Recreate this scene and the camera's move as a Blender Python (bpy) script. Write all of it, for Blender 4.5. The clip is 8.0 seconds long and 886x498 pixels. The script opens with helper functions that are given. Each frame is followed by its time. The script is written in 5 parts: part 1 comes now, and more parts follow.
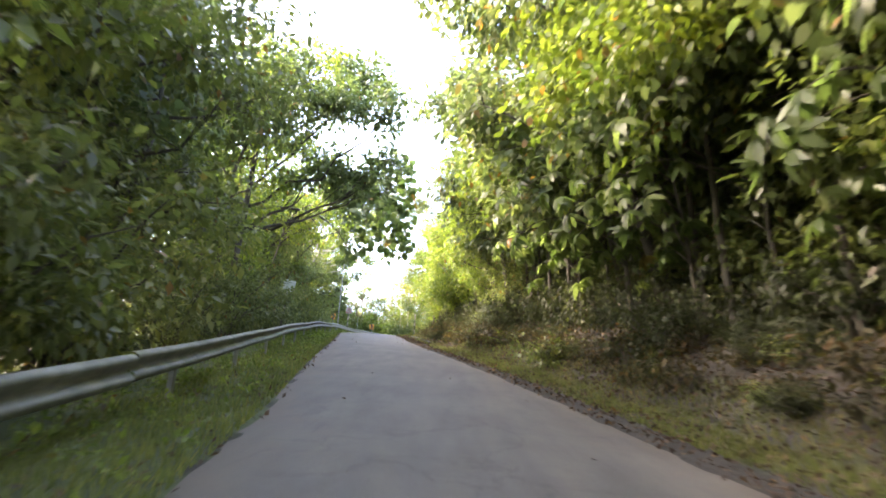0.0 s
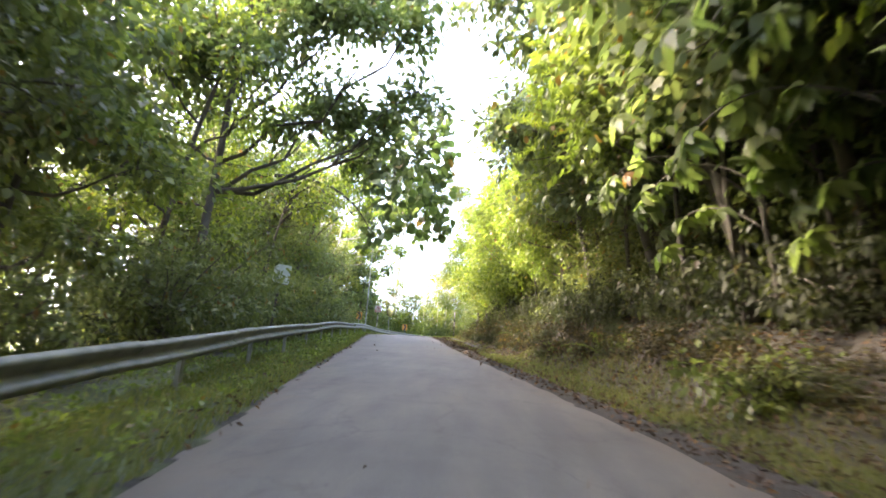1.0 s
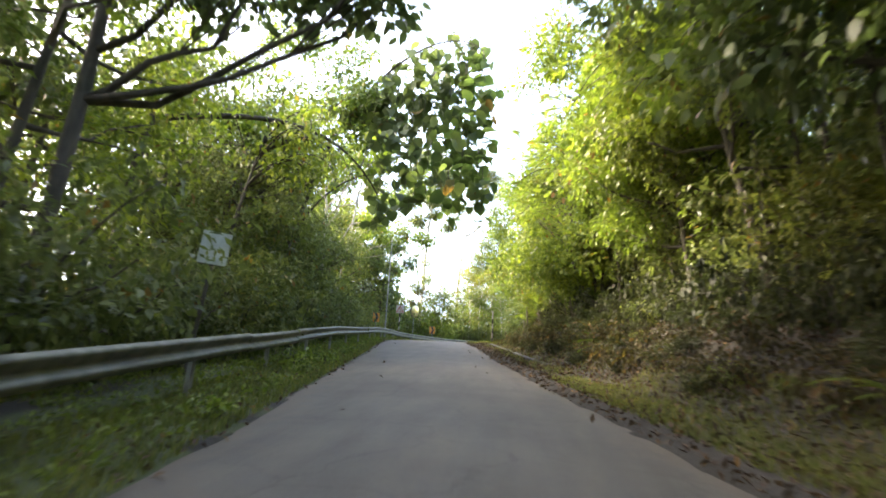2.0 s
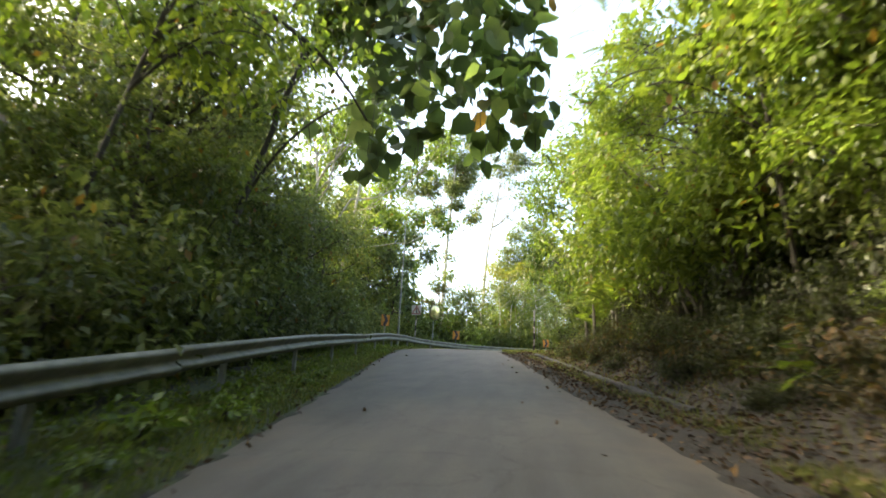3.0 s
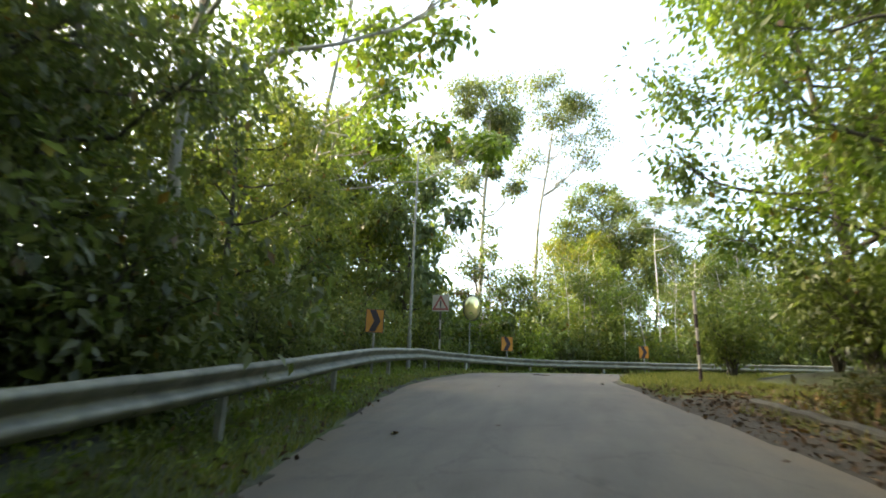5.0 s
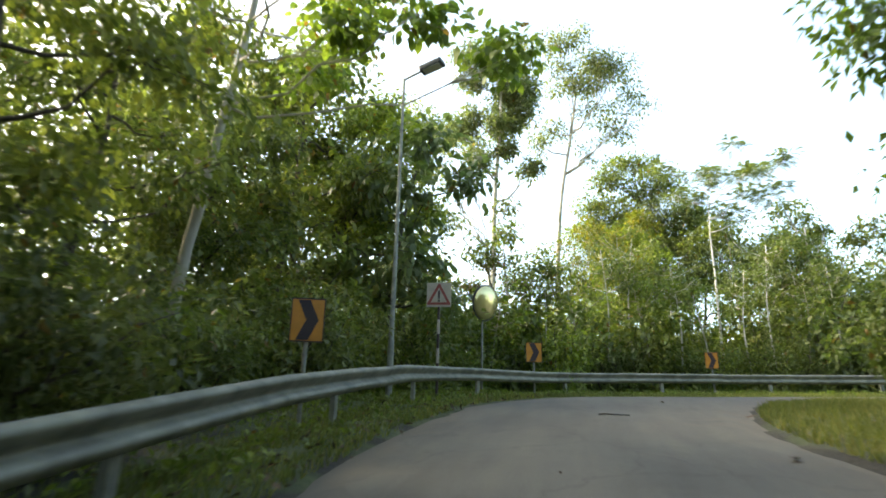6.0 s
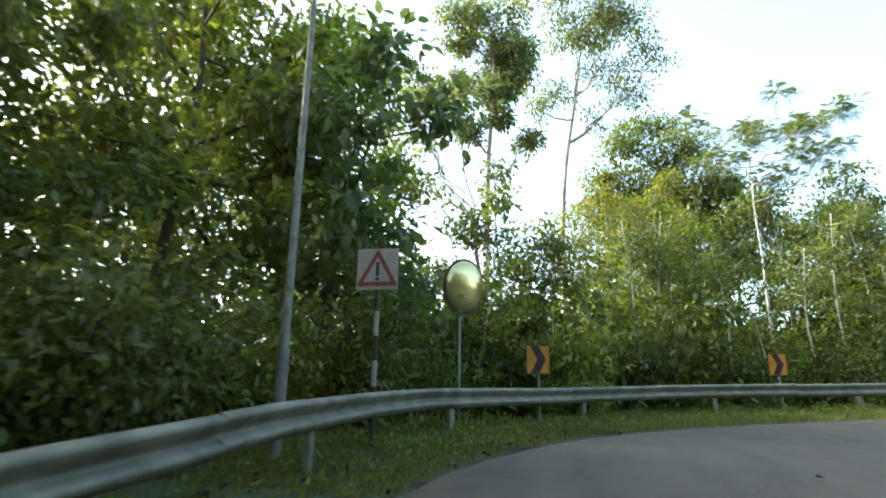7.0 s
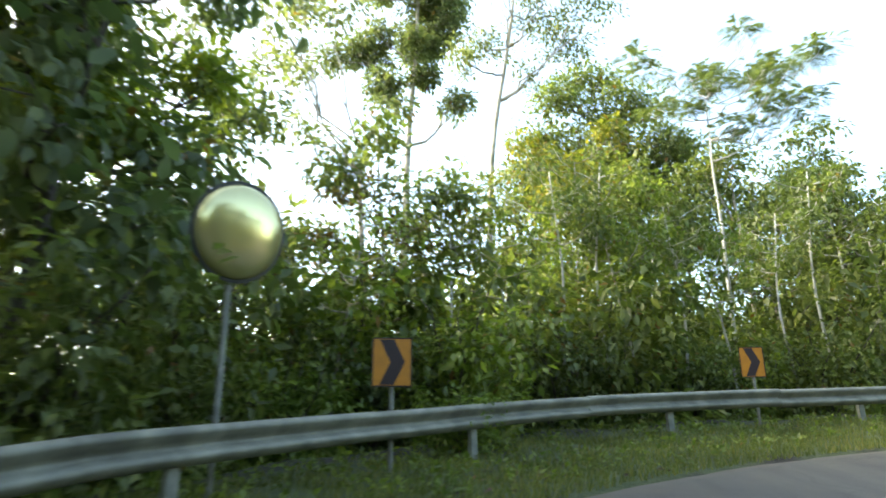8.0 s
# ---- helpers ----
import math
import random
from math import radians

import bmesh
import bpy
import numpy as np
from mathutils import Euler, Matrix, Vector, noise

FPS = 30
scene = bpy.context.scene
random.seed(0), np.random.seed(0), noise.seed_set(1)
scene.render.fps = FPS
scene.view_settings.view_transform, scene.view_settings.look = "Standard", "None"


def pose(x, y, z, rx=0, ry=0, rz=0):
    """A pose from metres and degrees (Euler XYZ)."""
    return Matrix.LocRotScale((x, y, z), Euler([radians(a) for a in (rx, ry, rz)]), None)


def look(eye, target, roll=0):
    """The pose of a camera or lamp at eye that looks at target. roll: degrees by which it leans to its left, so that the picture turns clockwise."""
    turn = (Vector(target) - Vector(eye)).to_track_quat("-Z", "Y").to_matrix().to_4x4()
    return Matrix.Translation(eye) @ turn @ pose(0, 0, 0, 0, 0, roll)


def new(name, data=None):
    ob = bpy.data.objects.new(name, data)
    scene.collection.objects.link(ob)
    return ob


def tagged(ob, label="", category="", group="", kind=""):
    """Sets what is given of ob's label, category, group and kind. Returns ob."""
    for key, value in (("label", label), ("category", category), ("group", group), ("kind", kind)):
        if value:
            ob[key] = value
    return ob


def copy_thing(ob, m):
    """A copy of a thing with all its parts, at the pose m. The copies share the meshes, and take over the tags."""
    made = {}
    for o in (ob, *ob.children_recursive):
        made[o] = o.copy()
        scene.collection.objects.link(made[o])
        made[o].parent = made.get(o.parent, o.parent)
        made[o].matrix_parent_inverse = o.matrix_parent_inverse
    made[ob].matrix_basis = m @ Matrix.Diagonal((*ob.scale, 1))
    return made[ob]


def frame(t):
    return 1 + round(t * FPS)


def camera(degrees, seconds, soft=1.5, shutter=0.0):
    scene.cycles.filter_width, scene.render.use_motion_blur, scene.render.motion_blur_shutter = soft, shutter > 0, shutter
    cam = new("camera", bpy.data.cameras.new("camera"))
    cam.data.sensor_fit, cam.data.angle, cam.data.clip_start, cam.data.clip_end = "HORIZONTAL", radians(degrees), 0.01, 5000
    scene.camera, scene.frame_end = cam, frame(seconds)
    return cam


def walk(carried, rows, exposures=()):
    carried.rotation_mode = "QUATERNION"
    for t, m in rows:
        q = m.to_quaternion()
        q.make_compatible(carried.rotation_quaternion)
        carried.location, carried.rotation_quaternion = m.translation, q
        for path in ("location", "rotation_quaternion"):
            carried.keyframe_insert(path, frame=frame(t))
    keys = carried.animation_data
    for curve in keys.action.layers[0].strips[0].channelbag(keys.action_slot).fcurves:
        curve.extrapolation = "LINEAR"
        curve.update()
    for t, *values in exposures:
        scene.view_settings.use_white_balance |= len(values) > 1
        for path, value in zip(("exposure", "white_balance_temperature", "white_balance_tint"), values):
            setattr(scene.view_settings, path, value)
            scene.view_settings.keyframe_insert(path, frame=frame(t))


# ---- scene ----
cam = camera(72.0, 8.0, soft=1.7, shutter=0.3)
METRES, EYE, TILT, LEAN, TURN = 56.0, 1.16, 0.0, 0.0, 0.0
ROWS = [
    (0.0, 0.0, 0.0, 0.0, -1.07, 16.82, -3.53),
    (0.5, -0.0039, 0.0681, 0.012, 0.82, 16.75, -3.45),
    (1.0, -0.009, 0.1372, 0.0236, 2.41, 16.51, -3.51),
    (2.5, -0.0323, 0.3487, 0.0611, 6.36, 16.43, -2.87),
    (3.0, -0.0414, 0.416, 0.0724, 7.35, 16.56, -2.79),
    (3.5, -0.0514, 0.4833, 0.0838, 8.29, 16.59, -2.52),
    (4.0, -0.0627, 0.5482, 0.0948, 9.09, 16.59, -2.29),
    (4.5, -0.0735, 0.6117, 0.1054, 9.82, 16.61, -2.14),
    (6.0, -0.1015, 0.7885, 0.1348, 11.65, 17.03, -1.44),
    (6.5, -0.1072, 0.8399, 0.1441, 11.78, 16.89, -1.07),
    (7.0, -0.1088, 0.888, 0.1517, 11.73, 16.81, -0.67),
    (7.5, -0.1052, 0.934, 0.1584, 10.54, 16.57, -0.22),
    (8.0, -0.0942, 0.9775, 0.164, 7.03, 16.05, 0.29),
]
walk(cam, [(t, pose(0, 0, EYE, TILT, LEAN, TURN) @ pose(METRES * x, METRES * y, METRES * z, 90 + pitch, roll, yaw)) for t, x, y, z, yaw, pitch, roll in ROWS],
     exposures=[(0.0, 4.08, 7100, 21), (1.2, 4.08, 7100, 21), (2.3, 3.18, 7550, 11), (3.0, 2.93, 7600, 7), (4.5, 2.85, 7900, 5), (6.0, 2.6, 7600, 2), (7.0, 2.52, 7050, 0), (7.5, 2.68, 7050, 0), (8.0, 2.78, 7050, 1)])

# ---- world and sun ----
SUN_EL, SUN_AZ = 37.0, -84.0          # degrees up; degrees from +y, negative to the left
world = bpy.data.worlds.new("sky")
scene.world = world
world.use_nodes = True
wn = world.node_tree.nodes
sky = wn.new("ShaderNodeTexSky")
sky.sky_type = "NISHITA"
sky.sun_disc = False
sky.sun_elevation = radians(SUN_EL)
sky.sun_rotation = radians(SUN_AZ)
sky.dust_density = 3.0
sky.air_density = 1.0
wn["Background"].inputs["Strength"].default_value = 0.15
world.node_tree.links.new(sky.outputs["Color"], wn["Background"].inputs["Color"])
sun = new("sun", bpy.data.lights.new("sun", "SUN"))
sun.data.energy = 1.9
sun.data.angle = radians(12.0)
sun.data.color = (1.0, 0.94, 0.82)
_s = Vector((math.sin(radians(SUN_AZ)) * math.cos(radians(SUN_EL)), math.cos(radians(SUN_AZ)) * math.cos(radians(SUN_EL)), math.sin(radians(SUN_EL))))
sun.matrix_world = look(_s * 200, (0, 0, 0))
rng = np.random.default_rng(7)


# ---- materials ----
def material(name):
    m = bpy.data.materials.new(name)
    m.use_nodes = True
    return m, m.node_tree.nodes, m.node_tree.links, m.node_tree.nodes["Principled BSDF"]


def ramp(n, stops):
    r = n.new("ShaderNodeValToRGB")
    while len(r.color_ramp.elements) < len(stops):
        r.color_ramp.elements.new(0.5)
    for e, (p, c) in zip(r.color_ramp.elements, stops):
        e.position, e.color = p, (*c, 1)
    return r


def noise_tex(n, l, scale, detail=4.0, coords="Object", rough=0.6):
    c = n.new("ShaderNodeTexCoord")
    t = n.new("ShaderNodeTexNoise")
    t.inputs["Scale"].default_value = scale
    t.inputs["Detail"].default_value = detail
    t.inputs["Roughness"].default_value = rough
    l.new(c.outputs[coords], t.inputs["Vector"])
    return t


def mix_rgb(n, l, fac, a, b, blend="MIX"):
    m = n.new("ShaderNodeMix")
    m.data_type, m.blend_type = "RGBA", blend
    for sock, v in ((m.inputs[0], fac), (m.inputs[6], a), (m.inputs[7], b)):
        if hasattr(v, "is_linked"):
            l.new(v, sock)
        elif isinstance(v, (int, float)):
            sock.default_value = v
        else:
            sock.default_value = (*v, 1)
    return m.outputs[2]


def bump(n, l, height, bsdf, strength=0.4, distance=0.02):
    b = n.new("ShaderNodeBump")
    b.inputs["Strength"].default_value = strength
    b.inputs["Distance"].default_value = distance
    l.new(height, b.inputs["Height"])
    l.new(b.outputs["Normal"], bsdf.inputs["Normal"])


def leaf_material(name, dark, mid, light, dry=(0.18, 0.10, 0.035), dry_share=0.008, gloss=0.42, through_share=0.5, single=False):
    """Leaves: each leaf its own tone, light passing through the blade, a waxy sheen."""
    dark, mid, light = ((c[0] * 1.1, c[1] * 0.96, c[2] * 1.06) for c in (dark, mid, light))
    m, n, l, p = material(name)
    g = n.new("ShaderNodeObjectInfo" if single else "ShaderNodeNewGeometry")
    r = ramp(n, [(0.0, dark), (0.45, mid), (1.0 - dry_share - 0.01, light), (1.0 - dry_share, dry)])
    l.new(g.outputs["Random" if single else "Random Per Island"], r.inputs["Fac"])
    big = noise_tex(n, l, 0.9, 3.0)
    rb = ramp(n, [(0.3, (0.7, 0.75, 0.7)), (0.7, (1.25, 1.18, 0.95))])
    l.new(big.outputs["Fac"], rb.inputs["Fac"])
    col = mix_rgb(n, l, 1.0, r.outputs["Color"], rb.outputs["Color"], "MULTIPLY")
    if not single:
        info = n.new("ShaderNodeObjectInfo")
        own = ramp(n, [(0.0, (0.74, 0.80, 0.82)), (0.35, (0.98, 0.95, 0.86)), (0.7, (1.0, 1.04, 0.92)), (1.0, (1.26, 1.16, 0.94))])
        l.new(info.outputs["Random"], own.inputs["Fac"])
        col = mix_rgb(n, l, 1.0, col, own.outputs["Color"], "MULTIPLY")
    l.new(col, p.inputs["Base Color"])
    p.inputs["Roughness"].default_value = gloss
    p.inputs["Specular IOR Level"].default_value = 0.45
    t = n.new("ShaderNodeBsdfTranslucent")
    tc = mix_rgb(n, l, 1.0, col, (1.15, 1.32, 0.78), "MULTIPLY")
    l.new(tc, t.inputs["Color"])
    ms = n.new("ShaderNodeMixShader")
    ms.inputs["Fac"].default_value = through_share
    l.new(p.outputs["BSDF"], ms.inputs[1])
    l.new(t.outputs["BSDF"], ms.inputs[2])
    l.new(ms.outputs["Shader"], n["Material Output"].inputs["Surface"])
    return m


def bark_material(name, a, b, scale=6.0):
    m, n, l, p = material(name)
    t = noise_tex(n, l, scale, 6.0)
    s = n.new("ShaderNodeMapping")
    s.inputs["Scale"].default_value = (1, 1, 0.25)
    l.new(t.inputs["Vector"].links[0].from_socket, s.inputs["Vector"])
    l.new(s.outputs["Vector"], t.inputs["Vector"])
    r = ramp(n, [(0.3, a), (0.7, b)])
    l.new(t.outputs["Fac"], r.inputs["Fac"])
    spots = noise_tex(n, l, 1.7, 3.0)
    rs = ramp(n, [(0.5, (1, 1, 1)), (0.68, (0.55, 0.62, 0.5))])
    l.new(spots.outputs["Fac"], rs.inputs["Fac"])
    l.new(mix_rgb(n, l, 1.0, r.outputs["Color"], rs.outputs["Color"], "MULTIPLY"), p.inputs["Base Color"])
    p.inputs["Roughness"].default_value = 0.85
    bump(n, l, t.outputs["Fac"], p, 0.6, 0.03)
    return m


LEAF_BIG = leaf_material("leaf_broad", (0.062, 0.094, 0.046), (0.10, 0.145, 0.068), (0.155, 0.205, 0.105), gloss=0.46)
LEAF_ONE = leaf_material("leaf_broad_single", (0.06, 0.1, 0.036), (0.098, 0.152, 0.054), (0.155, 0.215, 0.082), gloss=0.46, single=True, through_share=0.65)
LEAF_DARK = leaf_material("leaf_dark", (0.064, 0.092, 0.036), (0.102, 0.136, 0.055), (0.155, 0.195, 0.08), dry_share=0.008)
LEAF_MID = leaf_material("leaf_mid", (0.068, 0.10, 0.03), (0.112, 0.158, 0.048), (0.175, 0.22, 0.07))
# dull olive leaves, the hollow's shade put into their very dark colour
LEAF_DULL_SHADED = leaf_material("leaf_dull_shaded", (0.02, 0.029, 0.012), (0.033, 0.045, 0.019), (0.056, 0.072, 0.029), dry=(0.06, 0.046, 0.028), dry_share=0.04, gloss=0.65)
LEAF_FRESH = leaf_material("leaf_fresh", (0.079, 0.13, 0.026), (0.126, 0.192, 0.038), (0.19, 0.262, 0.054), dry_share=0.01)
LEAF_YELLOW = leaf_material("leaf_yellowish", (0.10, 0.13, 0.02), (0.16, 0.18, 0.03), (0.24, 0.22, 0.04), dry_share=0.04)
LEAF_LITTER = leaf_material("leaf_litter", (0.032, 0.022, 0.013), (0.056, 0.037, 0.022), (0.105, 0.072, 0.042), dry_share=0.05, gloss=0.8, through_share=0.1)
# half-dry brownish leaves, darkened in colour for the shade along the bank
LEAF_DRY_SHADED = leaf_material("leaf_half_dry_shaded", (0.022, 0.022, 0.010), (0.04, 0.036, 0.017), (0.066, 0.062, 0.026), dry=(0.10, 0.06, 0.03), dry_share=0.16, gloss=0.75)
LEAF_RUST = leaf_material("leaf_brownish", (0.07, 0.075, 0.035), (0.12, 0.10, 0.055), (0.17, 0.15, 0.07), dry_share=0.04)
# far trees: base colour lightened to imitate haze over the distance
LEAF_FAR = leaf_material("leaf_far_hazed", (0.095, 0.13, 0.06), (0.14, 0.18, 0.085), (0.195, 0.235, 0.115), dry_share=0.01, through_share=0.6)
GRASS = leaf_material("grass_blade", (0.07, 0.10, 0.027), (0.115, 0.145, 0.04), (0.165, 0.185, 0.06), dry=(0.22, 0.18, 0.07), dry_share=0.08, gloss=0.55)
BARK_DARK = bark_material("bark_dark", (0.035, 0.03, 0.022), (0.085, 0.072, 0.052))
BARK_WHITE = bark_material("bark_white", (0.302, 0.288, 0.252), (0.446, 0.432, 0.396), 4.0)
BARK_PALE = bark_material("bark_pale", (0.20, 0.18, 0.14), (0.40, 0.37, 0.31), 4.0)

ROAD, n, l, p = material("asphalt_worn")
fine = noise_tex(n, l, 90.0, 3.0)
wide = noise_tex(n, l, 0.55, 6.0, rough=0.65)
rw = ramp(n, [(0.3, (0.056, 0.0505, 0.041)), (0.7, (0.089, 0.0805, 0.066))])
l.new(wide.outputs["Fac"], rw.inputs["Fac"])
rf = ramp(n, [(0.3, (0.66, 0.66, 0.66)), (0.75, (1.28, 1.28, 1.26))])
worn = n.new("ShaderNodeTexNoise")
worn.inputs["Scale"].default_value = 1.0
worn.inputs["Detail"].default_value = 7.0
mp_ = n.new("ShaderNodeMapping")
mp_.inputs["Scale"].default_value = (3.2, 0.45, 1.0)
mp_.inputs["Rotation"].default_value = (0, 0, radians(-8))
tc_ = n.new("ShaderNodeTexCoord")
l.new(tc_.outputs["Object"], mp_.inputs["Vector"])
l.new(mp_.outputs["Vector"], worn.inputs["Vector"])
rworn = ramp(n, [(0.32, (0.78, 0.77, 0.75)), (0.5, (1.0, 1.0, 1.0)), (0.68, (1.22, 1.19, 1.13))])
l.new(worn.outputs["Fac"], rworn.inputs["Fac"])
crack = n.new("ShaderNodeTexVoronoi")
crack.feature = "DISTANCE_TO_EDGE"
crack.inputs["Scale"].default_value = 0.55
bend_ = noise_tex(n, l, 1.3, 5.0)
warp = n.new("ShaderNodeVectorMath")
warp.operation = "MULTIPLY_ADD"
l.new(bend_.outputs["Color"], warp.inputs[0])
warp.inputs[1].default_value = (0.9, 0.9, 0.9)
l.new(tc_.outputs["Object"], warp.inputs[2])
l.new(warp.outputs["Vector"], crack.inputs["Vector"])
rcrack = ramp(n, [(0.0, (0.55, 0.54, 0.52)), (0.008, (0.8, 0.8, 0.8)), (0.016, (1, 1, 1))])
l.new(crack.outputs["Distance"], rcrack.inputs["Fac"])
l.new(fine.outputs["Fac"], rf.inputs["Fac"])
c_ = mix_rgb(n, l, 1.0, rw.outputs["Color"], rf.outputs["Color"], "MULTIPLY")
c_ = mix_rgb(n, l, 1.0, c_, rworn.outputs["Color"], "MULTIPLY")
c_ = mix_rgb(n, l, 0.7, c_, mix_rgb(n, l, 1.0, c_, rcrack.outputs["Color"], "MULTIPLY"))
rim_ = n.new("ShaderNodeAttribute")
rim_.attribute_name = "edge"
dust = noise_tex(n, l, 2.6, 6.0)
both = n.new("ShaderNodeMath")
both.operation = "MULTIPLY_ADD"
l.new(rim_.outputs["Fac"], both.inputs[0])
both.inputs[1].default_value = 0.42
l.new(dust.outputs["Fac"], both.inputs[2])
rdust = ramp(n, [(0.58, (0, 0, 0)), (0.86, (0.85, 0.85, 0.85))])
l.new(both.outputs[0], rdust.inputs["Fac"])
l.new(mix_rgb(n, l, rdust.outputs["Color"], c_, (0.088, 0.07, 0.05)), p.inputs["Base Color"])
p.inputs["Roughness"].default_value = 0.78
bump(n, l, fine.outputs["Fac"], p, 0.35, 0.006)

SOIL, n, l, p = material("ground_soil_and_grass")
wide = noise_tex(n, l, 0.8, 6.0)
fine = noise_tex(n, l, 14.0, 5.0)
soil = ramp(n, [(0.25, (0.012, 0.0105, 0.008)), (0.55, (0.024, 0.02, 0.014)), (0.8, (0.045, 0.036, 0.026))])
l.new(fine.outputs["Fac"], soil.inputs["Fac"])
turf = ramp(n, [(0.3, (0.03, 0.043, 0.014)), (0.7, (0.072, 0.088, 0.027))])
l.new(fine.outputs["Fac"], turf.inputs["Fac"])
at = n.new("ShaderNodeAttribute")
at.attribute_name = "grassy"
add = n.new("ShaderNodeMath")
add.operation = "ADD"
l.new(at.outputs["Fac"], add.inputs[0])
l.new(wide.outputs["Fac"], add.inputs[1])
rm = ramp(n, [(0.72, (0, 0, 0)), (0.98, (1, 1, 1))])
l.new(add.outputs[0], rm.inputs["Fac"])
l.new(mix_rgb(n, l, rm.outputs["Color"], soil.outputs["Color"], turf.outputs["Color"]), p.inputs["Base Color"])
p.inputs["Roughness"].default_value = 0.95
bump(n, l, fine.outputs["Fac"], p, 0.8, 0.05)


def paint(name, colour, rough=0.5, metal=0.0, dirt=0.35, scale=7.0):
    m, n, l, p = material(name)
    t = noise_tex(n, l, scale, 6.0)
    r = ramp(n, [(0.35, tuple(c * (1 - dirt) for c in colour)), (0.65, colour)])
    l.new(t.outputs["Fac"], r.inputs["Fac"])
    l.new(r.outputs["Color"], p.inputs["Base Color"])
    p.inputs["Metallic"].default_value = metal
    p.inputs["Roughness"].default_value = rough
    bump(n, l, t.outputs["Fac"], p, 0.1, 0.004)
    return m


STEEL = paint("galvanised_steel_weathered", (0.25, 0.242, 0.185), 0.62, 0.15, 0.5, 3.0)
POST_STEEL = paint("galvanised_post", (0.26, 0.262, 0.225), 0.6, 0.4, 0.4)
YELLOW = paint("sign_yellow", (0.54, 0.21, 0.012), 0.45, 0.0, 0.2)
BLACK = paint("sign_black", (0.026, 0.011, 0.012), 0.5, 0.0, 0.2)
WHITE = paint("sign_white", (0.34, 0.295, 0.25), 0.5, 0.0, 0.2)
RED = paint("sign_red", (0.24, 0.04, 0.03), 0.5, 0.0, 0.25)
LAMP_GREY = paint("lamp_housing_grey", (0.08, 0.085, 0.09), 0.5, 0.2, 0.2)
RUBBER = paint("mirror_rim_dark", (0.03, 0.03, 0.03), 0.6, 0.0, 0.2)
MIRROR, n, l, p = material("convex_mirror_acrylic")
p.inputs["Base Color"].default_value = (0.62, 0.55, 0.27, 1)
p.inputs["Metallic"].default_value = 0.7
p.inputs["Roughness"].default_value = 0.16
GLASS, n, l, p = material("lamp_glass")
p.inputs["Base Color"].default_value = (0.5, 0.5, 0.48, 1)
p.inputs["Roughness"].default_value = 0.2


# ---- building helpers ----
def mesh_of(name, verts, faces, mat, smooth=False):
    me = bpy.data.meshes.new(name)
    me.from_pydata([tuple(v) for v in verts], [], faces)
    me.materials.append(mat)
    if smooth:
        me.polygons.foreach_set("use_smooth", np.ones(len(me.polygons), bool))
    return me


def fast_mesh(name, verts, tris, mat):
    """A mesh from arrays: n x 3 places and m x 3 corners."""
    me = bpy.data.meshes.new(name)
    me.vertices.add(len(verts))
    me.vertices.foreach_set("co", np.asarray(verts, np.float32).ravel())
    me.loops.add(tris.size)
    me.loops.foreach_set("vertex_index", tris.astype(np.int32).ravel())
    me.polygons.add(len(tris))
    me.polygons.foreach_set("loop_start", np.arange(0, tris.size, 3, dtype=np.int32))
    me.update(calc_edges=True)
    me.materials.append(mat)
    return me


def under(name, me, parent, label=""):
    ob = new(name, me)
    ob.parent = parent
    return tagged(ob, label) if label else ob


def part(name, bm, mat, parent, label=""):
    me = bpy.data.meshes.new(name)
    bm.to_mesh(me)
    bm.free()
    me.materials.append(mat)
    return under(name, me, parent, label)


def box(bm, m, sx, sy, sz, bevel=0.0):
    r = bmesh.ops.create_cube(bm, size=1.0, matrix=m @ Matrix.Diagonal((sx, sy, sz, 1)))
    if bevel:
        es = list({e for v in r["verts"] for e in v.link_edges})
        bmesh.ops.bevel(bm, geom=es, offset=bevel, segments=2, affect="EDGES", profile=0.5)


def rod(bm, a, b, r0, r1=None, seg=12):
    a, b = Vector(a), Vector(b)
    d = b - a
    m = Matrix.Translation((a + b) / 2) @ d.to_track_quat("Z", "Y").to_matrix().to_4x4()
    bmesh.ops.create_cone(bm, cap_ends=True, segments=seg, radius1=r0, radius2=r0 if r1 is None else r1, depth=d.length, matrix=m)


def tube(points, radii, sides=8, wobble=0.0, seed=0):
    """Verts and faces of a tapering tube through the points."""
    r = np.random.default_rng(seed)
    P = np.asarray(points, float)
    T = np.gradient(P, axis=0)
    T /= np.linalg.norm(T, axis=1)[:, None] + 1e-9
    ref = np.array([0.31, 0.77, 0.1])
    U = np.cross(T, ref)
    U /= np.linalg.norm(U, axis=1)[:, None] + 1e-9
    V = np.cross(T, U)
    ang = np.linspace(0, 2 * np.pi, sides, endpoint=False)
    verts, faces = [], []
    for i in range(len(P)):
        rr = radii[i] * (1 + wobble * r.normal(size=sides))
        verts.extend(P[i] + (np.cos(ang) * rr)[:, None] * U[i] + (np.sin(ang) * rr)[:, None] * V[i])
    for i in range(len(P) - 1):
        for k in range(sides):
            a, b = i * sides + k, i * sides + (k + 1) % sides
            faces.append((a, b, b + sides, a + sides))
    faces.append(tuple(range(sides))[::-1])
    faces.append(tuple((len(P) - 1) * sides + k for k in range(sides)))
    return verts, faces


def unit(a):
    return a / (np.linalg.norm(a, axis=-1, keepdims=True) + 1e-9)


